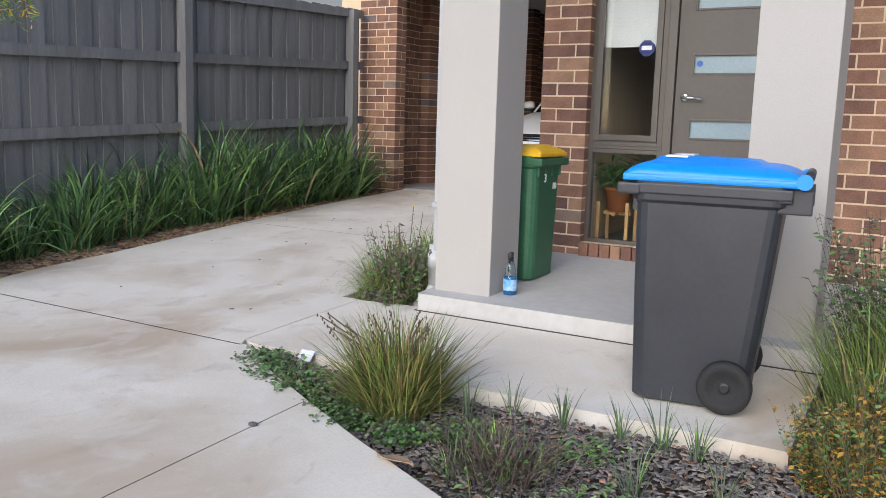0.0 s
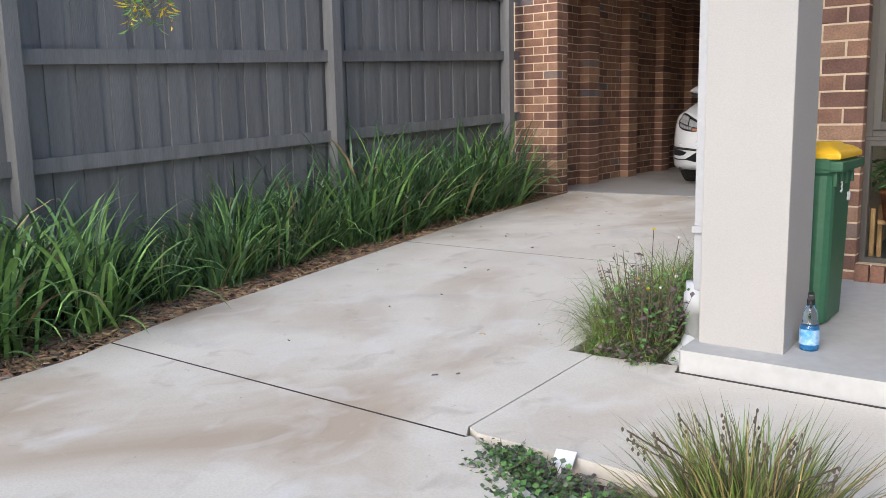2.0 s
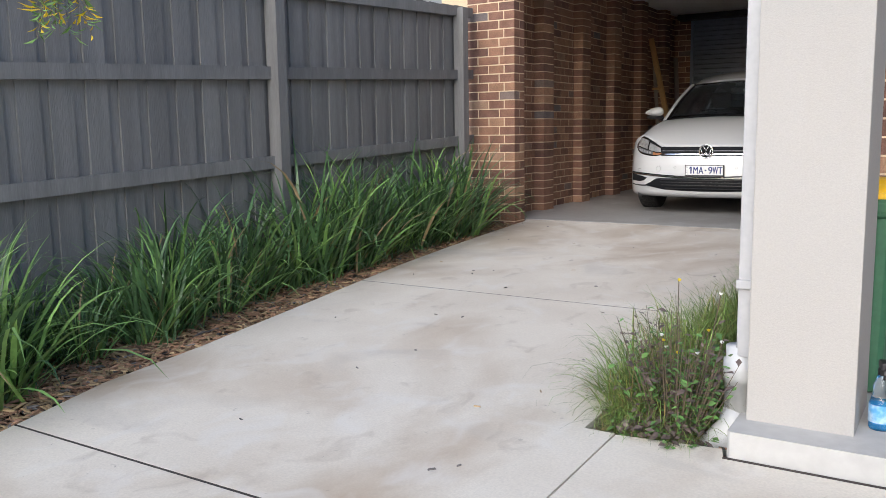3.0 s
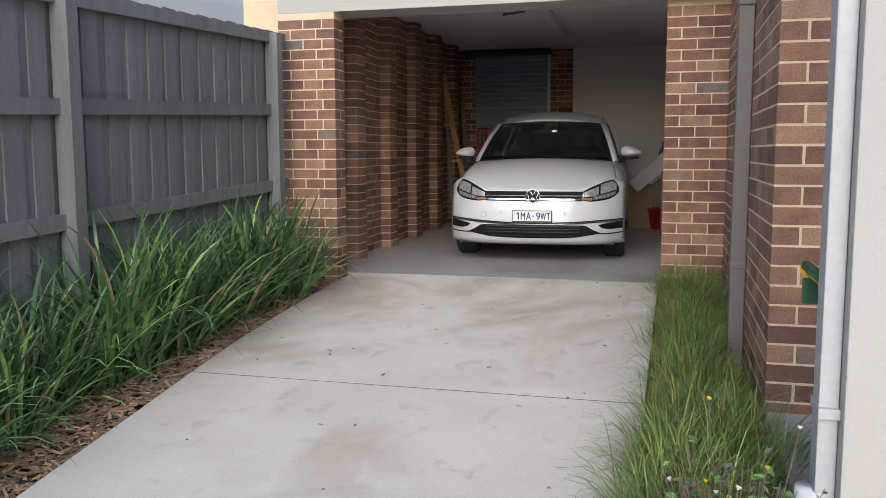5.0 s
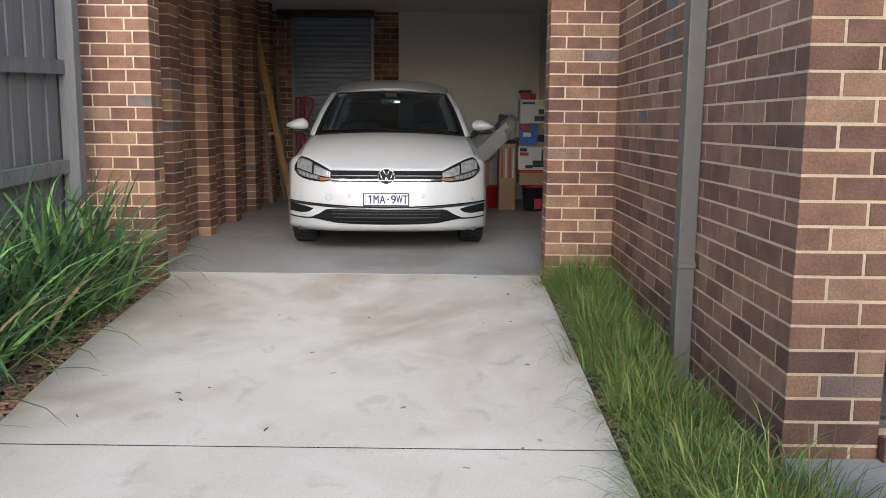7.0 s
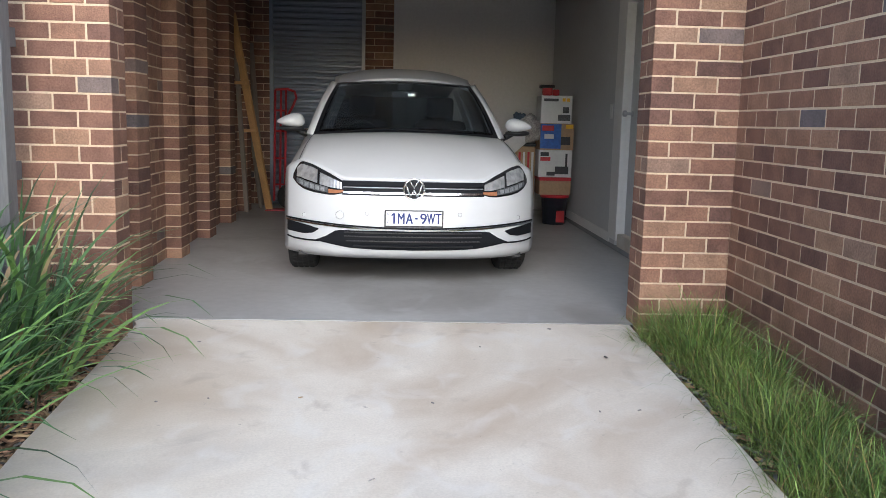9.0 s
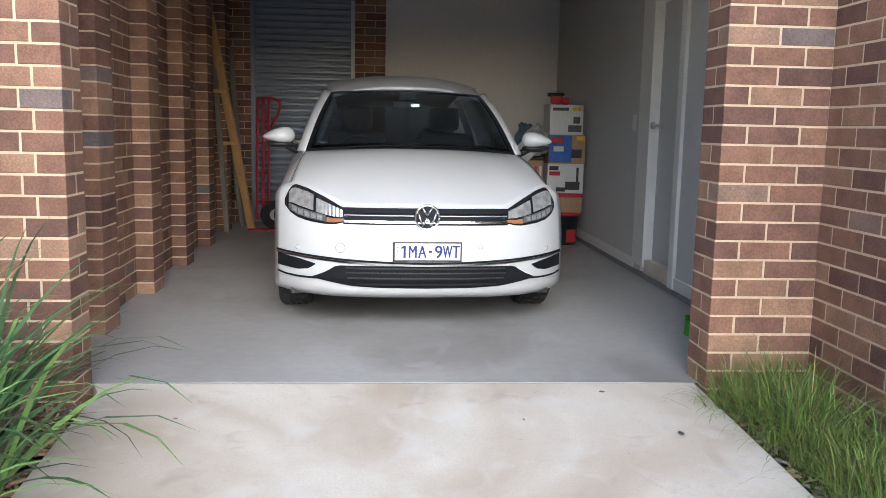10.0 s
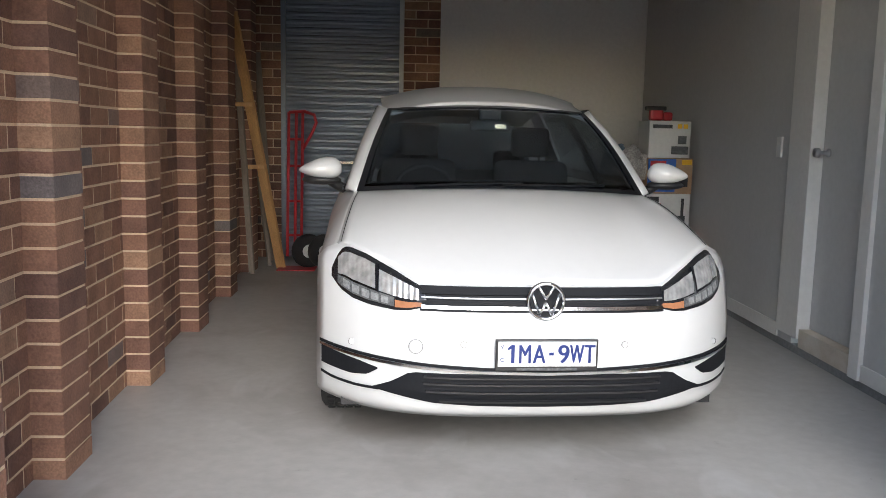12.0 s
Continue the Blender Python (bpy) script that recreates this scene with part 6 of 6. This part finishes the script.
carton("white carton printed with a dark lawn mower", -3.0, SX, SY, SY + 0.36, FLOOR_Z + 0.532, FLOOR_Z + 0.83, CARD_W, [(0.05, 0.3, 0.78, 0.92, PRINT_DARK), (0.05, 0.35, 0.6, 0.74, RED), (0.5, 0.9, 0.12, 0.4, PRINT_DARK), (0.25, 0.5, 0.06, 0.2, PRINT_DARK), (0.8, 0.86, 0.4, 0.88, PRINT_DARK)])
carton("blue and brown printed carton with photographs", -2.99, SX + 0.01, SY + 0.01, SY + 0.37, FLOOR_Z + 0.832, FLOOR_Z + 1.12, CARD_B, [(0.0, 0.62, 0.05, 0.98, PRINT_BLUE), (0.05, 0.4, 0.72, 0.92, RED), (0.12, 0.4, 0.42, 0.6, CARD_W), (0.62, 0.9, 0.2, 0.5, PRINT_DARK), (0.75, 0.97, 0.82, 0.96, LID_YELLOW)])
carton("white carton with a grey product picture", -2.99, SX - 0.02, SY + 0.02, SY + 0.36, FLOOR_Z + 1.122, FLOOR_Z + 1.42, CARD_W, [(0.08, 0.55, 0.80, 0.9, LENS_GREY), (0.68, 0.78, 0.8, 0.92, LID_YELLOW), (0.82, 0.92, 0.8, 0.92, LID_YELLOW), (0.55, 0.95, 0.1, 0.32, LENS_GREY), (0.7, 0.9, 0.38, 0.6, LENS_GREY)])
tl = thing("tool_case", "orange and black power tool on the top carton", "tool", (-2.88, SY + 0.12, FLOOR_Z + 1.424))
part("body", cbox(-0.09, 0.02, -0.04, 0.04, 0, 0.10, 0.02), RED, tl)
part("grip", cbox(0.02, 0.10, -0.03, 0.03, 0.0, 0.07, 0.02), RED, tl)
part("top", cbox(-0.12, 0.04, -0.045, 0.045, 0.08, 0.115, 0.01), BLACK_PLASTIC, tl)


def heap(name, label, at, r, material, seed, category):
    bm = bmesh.new()
    bmesh.ops.create_icosphere(bm, subdivisions=4, radius=1)
    for v in bm.verts:
        d = 1 + 0.35 * noise.noise(v.co * 1.7 + Vector((seed, 0, 0))) + 0.16 * noise.noise(v.co * 6 + Vector((0, seed, 0)))
        v.co = Vector((v.co.x * r[0] * d, v.co.y * r[1] * d, max(v.co.z * r[2] * d + r[2], 0)))
    o = link(name, bm, material, True)
    o.matrix_basis = pose(*at)
    return tagged(o, label, category)


GREEN_PLASTIC = mat("bright_green_plastic", (0.06, 0.32, 0.03), 0.4, scale=5, fine=40, var=0.08)
dpn = thing("dustpan", "bright green long-handled dustpan standing on the floor", "dustpan", (-2.755, 10.2, FLOOR_Z), 20)
bm = bmesh.new()
box(bm, -0.12, 0.12, -0.14, 0.12, 0.0, 0.012, 0.003)
box(bm, -0.125, -0.11, -0.12, 0.12, 0.0, 0.09, 0.003)
box(bm, 0.11, 0.125, -0.12, 0.12, 0.0, 0.09, 0.003)
box(bm, -0.125, 0.125, 0.11, 0.125, 0.0, 0.12, 0.003)
part("pan", bm, GREEN_PLASTIC, dpn)
part("brush", cbox(-0.1, 0.1, -0.03, 0.07, 0.012, 0.13, 0.02), BIN_GREEN, dpn, "dark green bristles")
for x0 in (-0.1, 0.06):
    part("handle", tube(bmesh.new(), [(x0, 0.1, 0.1), (x0 * 0.4 - 0.1, -0.42, 0.80)], 0.011, 8), BLACK_PLASTIC, dpn)
part("crossbar", tube(bmesh.new(), [(-0.11, -0.06, 0.32), (0.02, -0.06, 0.32)], 0.009, 8), BLACK_PLASTIC, dpn)
sh = thing("storage_box", "dark upright storage box standing beside the cartons", "box", (-3.13, 14.36, FLOOR_Z))
part("body", cbox(-0.11, 0.11, -0.18, 0.2, 0, 0.86, 0.02), CARD_B, sh, "dark brown fabric side")
part("lid", cbox(-0.115, 0.115, -0.185, 0.205, 0.862, 0.90, 0.015), BLACK_PLASTIC, sh)
for k, (x, mm) in enumerate(((-0.07, RED), (-0.02, CARD_W), (0.03, RED), (0.075, CARD_W))):
    part("side_stripe", cbox(x - 0.012, x + 0.012, -0.186, -0.179, 0.42, 0.80), mm, sh)
heap("grey_blanket", "crumpled grey shaggy blanket on the storage box", (-3.08, 14.24, FLOOR_Z + 0.90), (0.15, 0.16, 0.15), CLOTH_GREY, 1.0, "blanket")
heap("blue_cloth", "folded blue-grey cloth lying behind the blanket", (-3.17, 14.48, FLOOR_Z + 0.90), (0.10, 0.11, 0.17), mat("blue_cloth", (0.13, 0.18, 0.24), 0.9, scale=9, fine=60, var=0.2), 2.0, "cloth")
rb = thing("red_bucket", "plain red plastic bucket on the garage floor", "bucket", (-3.32, 14.55, FLOOR_Z))
part("pail", lathe(bmesh.new(), [(0.11, 0), (0.135, 0.27), (0.143, 0.27), (0.143, 0.295), (0.13, 0.295), (0.105, 0.02)], 26), RED, rb, smooth=True)
part("handle", tube(bmesh.new(), [(0.14 * math.cos(a), -0.05 * math.sin(a), 0.285 - 0.10 * math.sin(a)) for a in span(0, math.pi, 10)], 0.004, 6), ALLOY, rb)
lb = link("leaning_board", cbox(-0.34, 0.34, -0.012, 0.012, -0.10, 0.10, 0.006), CARD_W)
lb.matrix_basis = pose(-3.36, 14.12, FLOOR_Z + 0.83, 12, -42, 4)
tagged(lb, "white slanted board propped against the storage box", "board")
bb = thing("brown_carton", "brown open cardboard carton behind the car", "box", (-3.52, 14.6, FLOOR_Z))
part("body", cbox(-0.17, 0.17, -0.15, 0.2, 0, 0.62, 0.006), CARD_B, bb)
for s_ in (-1, 1):
    fl = part("flap", cbox(-0.002, 0.002, -0.15, 0.2, 0, 0.12), CARD_B, bb)
    fl.matrix_basis = pose(s_ * 0.17, 0, 0.62, 0, s_ * 50, 0)

lay_bricks()
